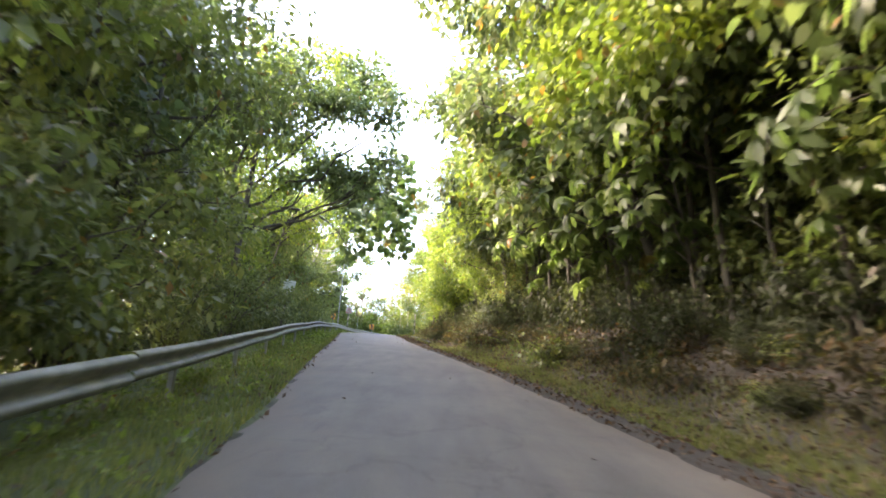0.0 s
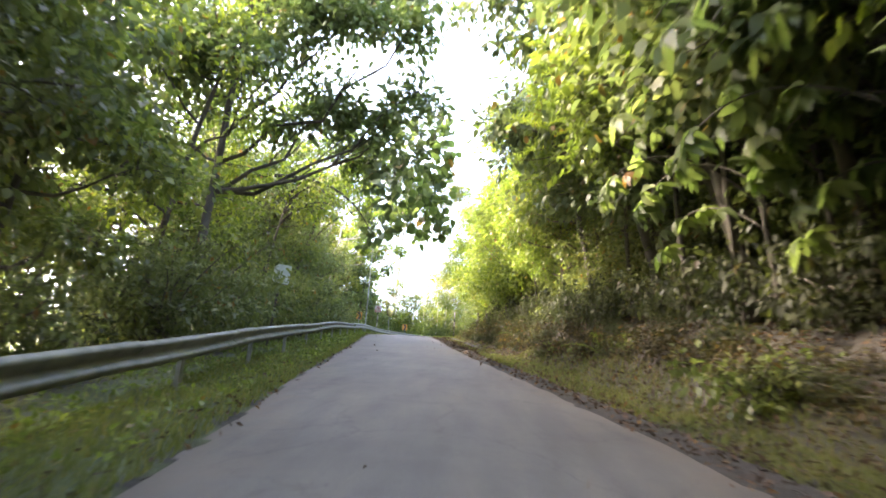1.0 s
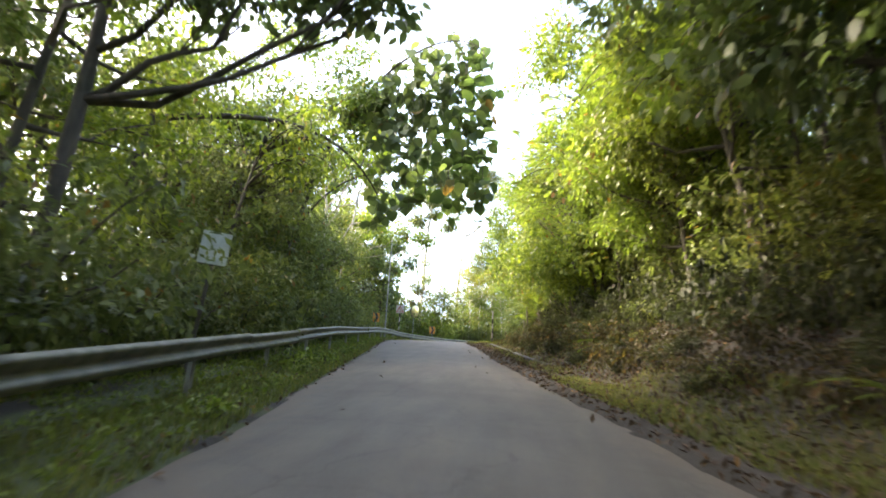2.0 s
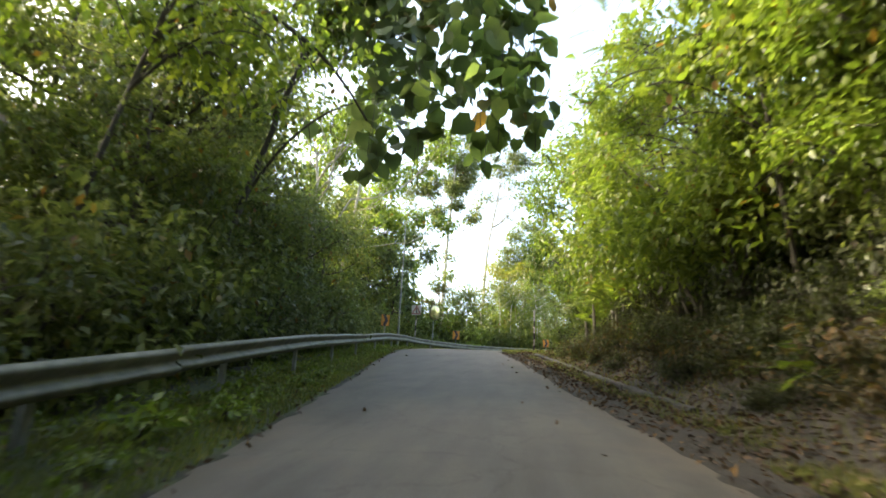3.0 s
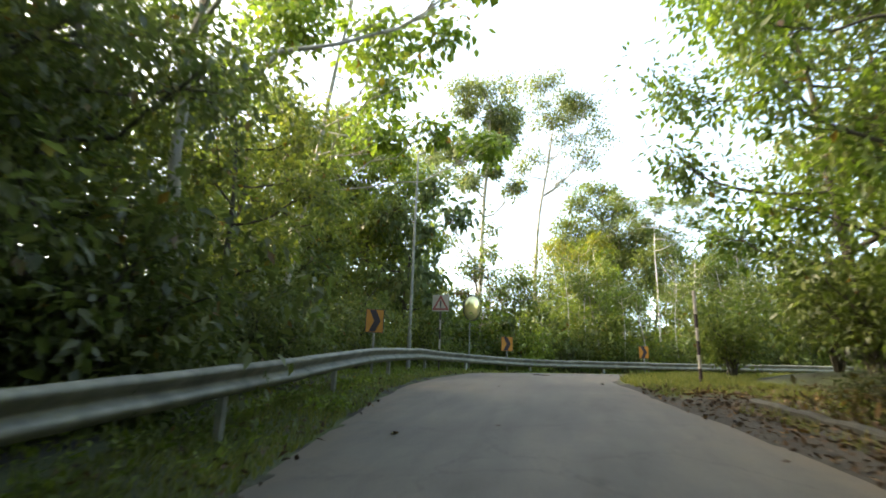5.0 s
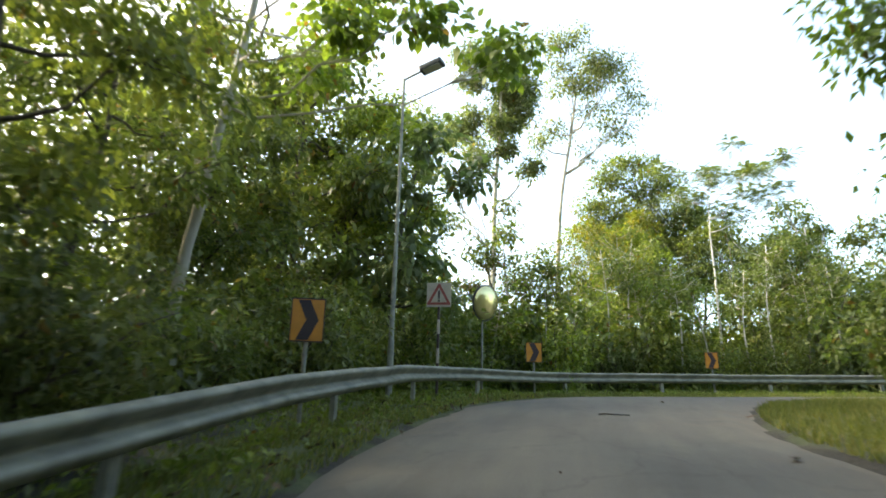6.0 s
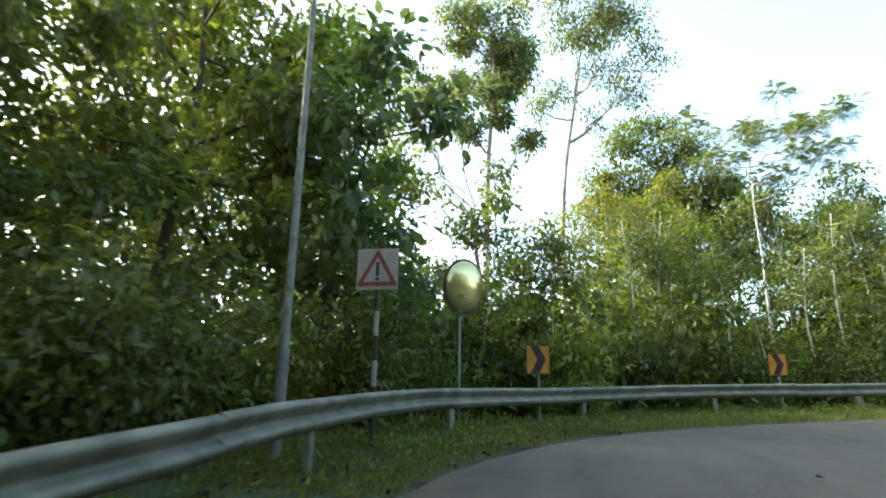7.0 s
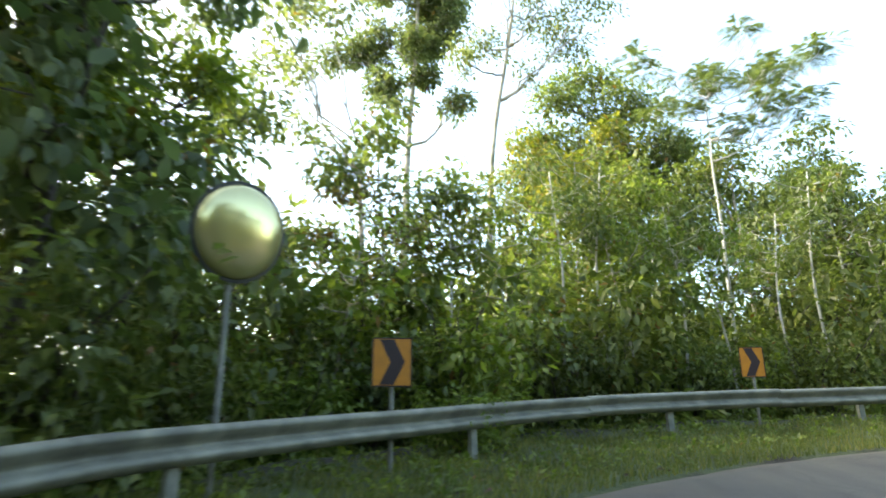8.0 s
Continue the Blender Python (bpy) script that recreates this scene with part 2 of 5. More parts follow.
def leaves(P, out, length, aspect, droop, r, rich=False, spread=0.75):
    """Blades at the places P that point along out; each is folded on its rib and curls at the tip. rich: rounder blades, and with 2 a folded rib as well."""
    k = len(P)
    L = length * r.uniform(0.62, 1.15, k)[:, None]
    D = unit(out * 0.75 + r.normal(size=(k, 3)) * spread * 0.7 + np.array([0, 0, -droop]))
    N = unit(np.array([0, 0, 0.9]) + out * 0.55 + r.normal(size=(k, 3)) * spread * 0.5)
    S = unit(np.cross(D, N))
    N = np.cross(S, D)
    W = L * aspect * 0.5
    curl = r.uniform(0.02, 0.3, k)[:, None]
    if not rich:
        fold = r.uniform(0.0, 0.25, k)[:, None] * W
        v = np.stack([P, P + D * L * 0.45 + S * W + N * fold, P + D * L - N * L * curl, P + D * L * 0.45 - S * W + N * fold], 1)
        t = np.array([[0, 1, 2], [0, 2, 3]])
    elif rich != 2:
        fold = r.uniform(0.05, 0.3, k)[:, None] * W
        one, two = P + D * L * 0.3 + N * fold, P + D * L * 0.68 - N * L * curl * 0.3 + N * fold
        v = np.stack([P, one + S * W, one - S * W, two + S * W * 0.82, two - S * W * 0.82, P + D * L - N * L * curl], 1)
        t = np.array([[0, 1, 2], [1, 3, 4], [1, 4, 2], [3, 5, 4]])
    else:
        fold = r.uniform(0.05, 0.3, k)[:, None] * W
        rib1 = P + D * L * 0.33 + N * L * 0.03
        rib2 = P + D * L * 0.70 - N * L * curl * 0.35
        v = np.stack([P + D * L * 0.06, rib1 + S * W + N * fold, rib1, rib1 - S * W + N * fold,
                      rib2 + S * W * 0.8 + N * fold, rib2, rib2 - S * W * 0.8 + N * fold, P + D * L - N * L * curl,
                      P - D * L * 0.02 + S * W * 0.5 + N * fold * .5, P - D * L * 0.02 - S * W * 0.5 + N * fold * .5], 1)
        t = np.array([[0, 8, 1], [0, 1, 2], [0, 2, 3], [0, 3, 9], [2, 1, 4], [2, 4, 5], [3, 2, 5], [3, 5, 6], [5, 4, 7], [6, 5, 7]])
    m = v.shape[1]
    tris = (np.arange(k)[:, None, None] * m + t[None]).reshape(-1, 3)
    return v.reshape(-1, 3), tris


BLADES = {}


def leaf_parts(root, P, out, length, aspect, droop, r, mat, spread=0.75):
    """Big leaves that can be told apart: each one a part of the thing, on one of six shared blades."""
    key = (mat.name, aspect)
    if key not in BLADES:
        BLADES[key] = []
        for k in range(6):
            v, t = leaves(np.zeros((1, 3)), np.array([[1.0, 0, 0]]), 1.0, aspect, 0.0, np.random.default_rng(300 + k), 2, 0.0)
            BLADES[key].append(fast_mesh("leaf", v, t, mat))
    D = unit(out * 0.75 + r.normal(size=P.shape) * spread * 0.7 + np.array([0, 0, -droop]))
    N = unit(np.array([0, 0, 1.0]) + r.normal(size=P.shape) * spread * 0.75)
    S = unit(np.cross(D, N))
    N = np.cross(S, D)
    for i in range(len(P)):
        ob = under("leaf", BLADES[key][i % 6], root)
        s = length * r.uniform(0.75, 1.15)
        m = Matrix((D[i] * s, -S[i] * s, N[i] * s)).transposed().to_4x4()
        ob.matrix_basis = Matrix.Translation(P[i]) @ m


def pinnate(P, out, length, pairs, r, leaflet=0.16):
    """Feathery fronds: an arching rib at each place, with leaflets in pairs along it."""
    k = len(P)
    L = length * r.uniform(0.7, 1.2, k)[:, None]
    D = unit(out + r.normal(size=(k, 3)) * 0.35 + np.array([0, 0, 0.15]))
    S = unit(np.cross(D, np.array([0, 0, 1.0]) + r.normal(size=(k, 3)) * 0.2))
    U = np.cross(S, D)
    V, T = [], []
    for i in range(pairs):
        u = (i + 1) / pairs
        c = P + D * L * u - np.array([0, 0, 1]) * L * 0.45 * u * u
        w = L * leaflet * 2.2 * np.sin(np.pi * (0.12 + 0.8 * u)) ** 0.7
        for s in (-1, 1):
            tip = c + S * s * w + D * w * 0.45 - U * w * 0.25
            half = D * L / pairs * 0.33
            V.append(np.stack([c - half, tip, c + half], 1))
    V.append(np.stack([P - S * L * 0.008, P + S * L * 0.008, P + D * L - np.array([0, 0, 1]) * L * 0.45], 1))
    V = np.concatenate(V)
    return V.reshape(-1, 3), np.arange(len(V) * 3).reshape(-1, 3)


def clumps(C, spread, count, r, shell=0.55):
    """count places round each centre in C, and the way out from it."""
    k = len(C)
    d = unit(r.normal(size=(k, count, 3)))
    rad = r.uniform(0, 1, (k, count, 1)) ** shell
    sc = np.asarray(spread, float)
    sc = sc.reshape(-1, 1, 1) if sc.ndim else sc
    P = C[:, None, :] + d * rad * sc * np.array([1, 1, 0.75])
    return P.reshape(-1, 3), d.reshape(-1, 3)


def tree(name, label, group, seed, height, crown_low, radius, leaf_len, total, leaf_mat, bark, trunk_r=0.12, lean=(0, 0), limbs=9,
         clump=0.8, aspect=0.5, droop=0.35, rich=False, fork=0.0, feather=False, squash=1.0, category="tree", at=(0, 0, 0), turn=0, sub=4):
    """A tree with a bent tapering trunk, limbs that branch, and leaves in clumps at the ends of the twigs."""
    r = np.random.default_rng(seed)
    root = new(name)
    tagged(root, label, category, group)
    top = np.array([lean[0], lean[1], height * 0.93])
    k = 9
    u = np.linspace(0, 1, k)
    P = u[:, None] * top + np.stack([np.sin(u * 5 + seed) * 0.03 * height * u, np.cos(u * 4 + seed * 2) * 0.03 * height * u, 0 * u], 1)
    P[0, 2] = -0.35
    rad = trunk_r * (1.0 - 0.85 * u) + 0.01
    rad[0] *= 1.35
    v, f = tube(P, rad, 10, 0.04, seed)
    under("trunk", mesh_of("trunk", v, f, bark, True), root)
    ends = []
    for i in range(limbs):
        s = crown_low / height + (0.97 - crown_low / height) * ((i + r.uniform(0.1, 0.9)) / limbs)
        b = np.array([np.interp(s, u, P[:, j]) for j in range(3)])
        az = i * 2.4 + r.uniform(-0.5, 0.5)
        prof = np.sqrt(max(0.05, 1 - ((s - (crown_low / height + 1) / 2) / ((1.06 - crown_low / height) / 2)) ** 2))
        reach = radius * prof * r.uniform(0.75, 1.1)
        rise = reach * (0.25 + fork * 1.1 + 0.35 * r.uniform()) * squash
        e = b + np.array([np.cos(az) * reach, np.sin(az) * reach, rise])
        w = np.linspace(0, 1, 5)
        B = b + (e - b) * w[:, None]
        B[:, 2] += -np.sin(w * np.pi) * reach * 0.10
        B[1:4, :2] += r.normal(size=(3, 2)) * 0.05 * reach
        br = np.interp(s, u, rad) * 0.62
        allv, allf = tube(B, br * (1 - 0.85 * w) + 0.006, 6)
        for q in range(sub):
            a0 = r.uniform(0.35, 0.95)
            p0 = np.array([np.interp(a0, w, B[:, j]) for j in range(3)])
            e0 = p0 + np.array([np.cos(az + r.uniform(-1.5, 1.5)), np.sin(az + r.uniform(-1.5, 1.5)), r.uniform(-0.25, 0.7)]) * reach * r.uniform(0.25, 0.5)
            tv, tf = tube(np.stack([p0, (p0 + e0) / 2 + r.normal(size=3) * 0.04, e0]), [br * 0.3 + 0.004, br * 0.2 + 0.003, 0.004], 4)
            o = len(allv)
            allv += tv
            allf += [tuple(c + o for c in ff) for ff in tf]
            ends += [e0, (p0 + e0) / 2]
        ends.append(e)
        under("limb", mesh_of("limb", allv, allf, bark, True), root)
    ends.append(P[-1])
    C = np.array(ends)
    per = max(3, int(total / len(C)))
    if feather:
        Q, D = clumps(C, clump, per, r)
        D = unit(D * np.array([1, 1, 0.5]))
        v, t = pinnate(Q, D, leaf_len, 8, r, 0.2)
    else:
        Q, D = clumps(C, clump * r.uniform(0.6, 1.3, len(C)), per, r)
        v, t = leaves(Q, D, leaf_len, aspect, droop, r, rich)
    under("crown", fast_mesh("crown", v, t, leaf_mat), root)
    root.matrix_basis = pose(*at, 0, 0, turn)
    return root


def shrub(name, label, group, seed, height, radius, leaf_len, total, leaf_mat, bark=None, aspect=0.5, droop=0.4, rich=False, stems=6,
          clump=0.5, arch=0.3, feather=False, category="shrub", at=(0, 0, 0), turn=0, low=0.15):
    """A bush: stems that fork at the base and fan out, leaves in clumps along their shoots."""
    r = np.random.default_rng(seed)
    bark = bark or BARK_DARK
    root = new(name)
    tagged(root, label, category, group)
    C, fork = [], None
    for i in range(stems):
        az = i * 2.4 + r.uniform(-0.4, 0.4)
        reach, h = radius * r.uniform(0.3, 1.0), height * r.uniform(0.55, 1.0)
        w = np.linspace(0, 1, 7)
        B = np.stack([np.cos(az) * reach * w ** 1.3, np.sin(az) * reach * w ** 1.3, h * (w - arch * w ** 3 * 0.5)], 1)
        B[1:] += r.normal(size=(6, 3)) * 0.05 * height * 0.5
        B[0, 2] = -0.3
        sr = 0.012 + height * 0.006
        v, f = tube(B, sr * (1 - 0.85 * w) + 0.003, 5)
        if fork:
            o = len(fork[0])
            v, f = fork[0] + v, fork[1] + [tuple(c + o for c in ff) for ff in f]
        fork = None if fork or i == stems - 1 else (v, f)
        if not fork:
            under("stem", mesh_of("stem", v, f, bark, True), root)
        for a in np.linspace(low, 1, 7):
            p0 = np.array([np.interp(a, w, B[:, j]) for j in range(3)])
            C.append(p0 + r.normal(size=3) * np.array([1, 1, 0.5]) * radius * 0.28)
    C = np.array(C)
    C[:, 2] = np.maximum(C[:, 2], 0.1)
    per = max(3, int(total / len(C)))
    if feather:
        Q, D = clumps(C, clump, per, r)
        v, t = pinnate(Q, D, leaf_len, 11, r, 0.10)
    else:
        Q, D = clumps(C, clump * r.uniform(0.6, 1.4, len(C)), per, r)
        v, t = leaves(Q, D, leaf_len, aspect, droop, r, rich)
    under("foliage", fast_mesh("foliage", v, t, leaf_mat), root)
    root.matrix_basis = pose(*at, 0, 0, turn)
    return root


def crowned(name, label, seed, base, trunk, masses, leaf_len, density, leaf_mat, bark, trunk_r, aspect=0.5, droop=0.35, feather=False, lobes=7, hollow=0.0, rich=False, group="", deep=1.0, rise=0.9, thick=0.6):
    """A tree with a crown in separate leaf masses. trunk: (dx, z) points from the base up; masses: (dx, z, half width, half height).
    Each mass hangs on its own limb and is built of small lobes; hollow: how far their undersides stay bare."""
    r = np.random.default_rng(seed)
    bz = base[2]
    root = tagged(new(name), label, "tree", group)
    T = np.array([(0, 0, -0.5)] + [(dx, r.normal() * 0.12, z - bz) for dx, z in trunk], float)
    s = np.r_[0, np.cumsum(np.linalg.norm(np.diff(T, axis=0), axis=1))]
    q = np.linspace(0, s[-1], 16)
    P = np.stack([np.interp(q, s, T[:, j]) for j in range(3)], 1)
    P[1:-1] = (P[:-2] + 2 * P[1:-1] + P[2:]) / 4
    P[1:, :2] += np.cumsum(r.normal(size=(15, 2)) * trunk_r * 0.16, axis=0)
    rad = trunk_r * (1.0 - 0.72 * q / q[-1])
    rad[0] *= 1.4
    v, f = tube(P, rad, 10, 0.05, seed)
    under("trunk", mesh_of("trunk", v, f, bark, True), root)
    wide = max(abs(m[0]) + m[2] for m in masses)
    low = min(m[1] for m in masses) - bz
    Q, O = [], []
    for dx, z, hw, hh in masses:
        c = np.array([dx, r.uniform(-0.45, 0.45) * wide * deep, z - bz])
        flat = np.linalg.norm(c[:2])
        za = np.clip(c[2] - rise * flat - 0.4 * hh, 0.62 * low, P[-1, 2])
        i = int(np.clip(np.searchsorted(P[:, 2], za), 1, 15))
        b = P[i]
        w = np.linspace(0, 1, 7)[:, None]
        B = b + (c - b) * w + np.array([0, 0, -0.10]) * np.sin(w * np.pi) * np.linalg.norm(c - b)
        B[1:-1] += r.normal(size=(5, 3)) * 0.03 * np.linalg.norm(c - b)
        br = rad[i] * thick
        V, F = tube(B, (br * (1 - 0.75 * w) + 0.008).ravel(), 6)
        size = np.array([hw, (hw + hh) * 0.5, hh])
        for k in range(lobes):
            d = unit(r.normal(size=3) + np.array([0, 0, 0.25]))
            lc = c + d * size * r.uniform(0.4, 1.0)
            lr = size * r.uniform(0.34, 0.66)
            b0 = B[r.integers(3, 7)]
            tv, tf = tube(np.stack([b0, (b0 + lc) / 2 + r.normal(size=3) * 0.06, lc]), [br * 0.24 + 0.006, br * 0.15 + 0.005, 0.005], 4)
            o = len(V)
            V += tv
            F += [tuple(a + o for a in ff) for ff in tf]
            k_ = max(6, int(density * 12.6 * (lr[0] * lr[1] * lr[2]) ** (2 / 3) * r.uniform(0.7, 1.2)))
            out = unit(r.normal(size=(k_, 3)))
            out = out[out[:, 2] > r.uniform(-1.0 + hollow, 0.3, len(out)) - 0.35]
            Q.append(lc + out * lr * (r.uniform(0.12, 1.1, (len(out), 1)) ** 0.6 + 0.35 * (r.uniform(size=(len(out), 1)) > 0.78)))
            O.append(out)
        under("limb", mesh_of("limb", V, F, bark, True), root)
    Q, O = np.concatenate(Q), np.concatenate(O)
    if feather:
        v, t = pinnate(Q, unit(O * np.array([1, 1, 0.35])), leaf_len, 9, r, 0.2)
    else:
        v, t = leaves(Q, O, leaf_len, aspect, droop, r, rich, 0.6)
    under("crown", fast_mesh("crown", v, t, leaf_mat), root)
    root.matrix_basis = pose(*base)
    return root


# ---- plan: road, rail, ground ----
PROFILE = [(-400, -20.0), (-120, -16.0), (-30, -5.1), (0, 0.04), (7.68, 1.36), (19.53, 3.46), (27.06, 4.73), (34.26, 5.94), (44.16, 7.59), (49.73, 8.54), (52.3, 8.91),
           (54.74, 9.22), (58.9, 9.63), (62, 9.85), (66, 10.2), (70, 10.6), (80, 11.5), (100, 13.0), (160, 16.0), (600, 16.0)]
LEFT = [(0.9, -30), (-0.6, -6), (-1.2, 0), (-1.95, 7), (-3.0, 14.5), (-4.0, 22), (-5.1, 30), (-6.1, 37), (-7.2, 44), (-7.7, 49), (-7.6, 53), (-7.1, 56.8), (-6.1, 58.9),
        (-4.6, 60.9), (-1.8, 63.2), (0.6, 64.5), (5, 66.0), (16, 67.2), (40, 68)]
RIGHT = [(5.4, -30), (3.6, -6), (3.1, 0), (2.4, 7), (1.4, 14.5), (0.25, 22), (-0.9, 30), (-1.75, 37), (-2.5, 44), (-3.2, 49), (-3.5, 51.8), (-3.0, 54.6), (-2.3, 56.4),
         (-1.2, 57.8), (0.4, 59.0), (2.2, 60.0), (6, 61.2), (16, 62.6), (40, 63.6)]
RAIL = [(-1.5, -10), (-2.3, 0), (-3.0, 6.5), (-4.1, 14.5), (-5.6, 25), (-7.0, 35.7), (-8.0, 44), (-8.5, 51), (-8.55, 55), (-8.45, 57.6), (-8.2, 58.8), (-7.6, 60.1), (-6.55, 61.9), (-4.75, 64.1),
        (-2.0, 65.9), (0.9, 67.0), (5, 68.2), (16, 69.6), (40, 70.4)]


def profile(y):
    py, pz = np.array(PROFILE).T
    return np.interp(y, py, pz)


def smooth_line(pts, step):
    """The polyline as evenly stepped points of a smooth curve through it."""
    P = np.array(pts, float)
    s = np.r_[0, np.cumsum(np.linalg.norm(np.diff(P, axis=0), axis=1))]
    m = np.gradient(P, s, axis=0)
    q = np.linspace(0, s[-1], max(2, int(s[-1] / step)))
    i = np.clip(np.searchsorted(s, q, side="right") - 1, 0, len(s) - 2)
    h = (s[i + 1] - s[i])[:, None]
    u = ((q - s[i]) / (s[i + 1] - s[i]))[:, None]
    return (2 * u**3 - 3 * u**2 + 1) * P[i] + (u**3 - 2 * u**2 + u) * h * m[i] + (-2 * u**3 + 3 * u**2) * P[i + 1] + (u**3 - u**2) * h * m[i + 1]


LEFT_L, RIGHT_L, RAIL_L = smooth_line(LEFT, 0.5), smooth_line(RIGHT, 0.5), smooth_line(RAIL, 0.5)


def beside(line, x, y):
    """Distance from a line, positive to its right, for arrays of places."""
    x, y = np.atleast_1d(x).astype(float), np.atleast_1d(y).astype(float)
    out = np.empty(len(x))
    d = np.gradient(line, axis=0)
    d /= np.linalg.norm(d, axis=1)[:, None]
    for a in range(0, len(x), 4000):
        dx, dy = x[a:a + 4000, None] - line[None, :, 0], y[a:a + 4000, None] - line[None, :, 1]
        i = np.argmin(dx * dx + dy * dy, axis=1)
        k = np.arange(len(i))
        gx, gy = dx[k, i], dy[k, i]
        side = gx * d[i, 1] - gy * d[i, 0]
        out[a:a + 4000] = np.sign(side) * np.sqrt(gx * gx + gy * gy)
    return out


def step01(a, b, v):
    t = np.clip((v - a) / (b - a), 0, 1)
    return t * t * (3 - 2 * t)


def ground_z(x, y):
    x, y = np.atleast_1d(x).astype(float), np.atleast_1d(y).astype(float)
    z = profile(y).astype(float)
    r = beside(RIGHT_L, x, y)          # positive: right of the road
    l = -beside(RAIL_L, x, y)          # positive: beyond the rail
    bank = 1 - step01(39, 48, y)
    z += bank * (step01(0.9, 3.4, r) * 1.3 + np.clip(r - 3.0, 0, 25) * 0.2)
    z += (1 - bank) * np.clip(r - 3.0, 0, 30) * 0.12
    z -= step01(1.2, 6.0, l) * 1.0 + np.clip(l - 5, 0, 40) * 0.10
    z += 0.05 * np.sin(x * 1.7 + y * 0.9) * np.sin(y * 1.3 - x * 0.6) * ((r > 0.5) | (l > -0.8))
    return z


def gz(x, y):
    return float(ground_z(x, y)[0])


def stepped(lo, hi, step, far, grow=1.18):
    a = list(np.arange(lo, hi + step, step))
    s, v = step, a[-1]
    while v < far[1]:
        s *= grow
        v += s
        a.append(v)
    s, v = step, a[0]
    while v > far[0]:
        s *= grow
        v -= s
        a.insert(0, v)
    return np.array(a)


gx, gy_ = stepped(-13, 9, 0.3, (-500, 500)), stepped(-5, 74, 0.35, (-400, 600))
GX, GY = np.meshgrid(gx, gy_)
fx, fy = GX.ravel(), GY.ravel()
fz = ground_z(fx, fy)
rs, ls = beside(RIGHT_L, fx, fy), beside(LEFT_L, fx, fy)
on_road = (rs < 0.15) & (ls > -0.15)
fz = np.where(on_road, fz - 0.06, fz + 0.012 * np.sin(fx * 9) * np.sin(fy * 7))
nx, ny = len(gx), len(gy_)
ii = (np.arange(ny - 1)[:, None] * nx + np.arange(nx - 1)[None]).ravel()
tri_ = np.concatenate([np.stack([ii, ii + 1, ii + nx + 1], 1), np.stack([ii, ii + nx + 1, ii + nx], 1)])
ground = new("ground", fast_mesh("ground", np.stack([fx, fy, fz], 1), tri_, SOIL))
tagged(ground, "earth bank with leaf litter and rough grassy verge", "ground", kind="structure")
grassy = ground.data.attributes.new("grassy", "FLOAT", "POINT")
railside = -beside(RAIL_L, fx, fy)
gm = np.where((ls < 0.2) & (railside < 1.2), 0.48, 0.0) + np.where((rs > 0.3) & (rs < 1.1) & (fy < 29), 0.22, 0) + np.where((rs >= 1.1) & (rs < 1.9) & (fy < 27), 0.14, 0) + np.where((rs > 0) & (fy >= 48), 0.4, 0)
gm = np.maximum(gm, 0.34 * step01(3.0, 8.0, railside))
gm = np.maximum(gm, np.where(fy < 48, 0.34 * step01(7.0, 12.0, rs), 0))
grassy.data.foreach_set("value", gm.astype(np.float32))

# road: one worn strip with ragged edges
k = 260
la, ra = smooth_line(LEFT, 0.2), smooth_line(RIGHT, 0.2)
la, ra = la[np.linspace(0, len(la) - 1, k).astype(int)], ra[np.linspace(0, len(ra) - 1, k).astype(int)]
wob = np.convolve(rng.normal(size=k + 8), np.ones(5) / 5, "same")[:k, None] * 0.10
across = unit(ra - la)
la, ra = la - across * wob, ra + across * np.roll(wob, 31, 0)
cols = 13
w = np.linspace(0, 1, cols)
RP = la[:, None] * (1 - w)[None, :, None] + ra[:, None] * w[None, :, None]
rz = profile(RP[..., 1]) + 0.035 * np.sin(np.pi * w)[None] + 0.004
rz[:, 0] -= 0.05
rz[:, -1] -= 0.05
RV = np.concatenate([RP, rz[..., None]], 2).reshape(-1, 3)
ii = (np.arange(k - 1)[:, None] * cols + np.arange(cols - 1)[None]).ravel()
rt = np.concatenate([np.stack([ii, ii + 1, ii + cols + 1], 1), np.stack([ii, ii + cols + 1, ii + cols], 1)])
rm_ = fast_mesh("road", RV, rt, ROAD)
edge = rm_.attributes.new("edge", "FLOAT", "POINT")
edge.data.foreach_set("value", np.tile(np.abs(2 * w - 1) ** 5, k).astype(np.float32))
rm_.polygons.foreach_set("use_smooth", np.ones(len(rm_.polygons), bool))
tagged(new("road", rm_), "narrow worn grey asphalt lane with crumbled edges", "road", kind="structure")


# ---- guardrail: each beam length and each post its own part ----
RAIL_HEIGHT = [(0, 0.62), (8, 0.66), (20, 0.74), (36, 0.83), (46, 0.72), (53, 0.67), (70, 0.67)]


def rail_top(y):
    hy, hz = np.array(RAIL_HEIGHT).T
    return float(profile(y) + np.interp(y, hy, hz))


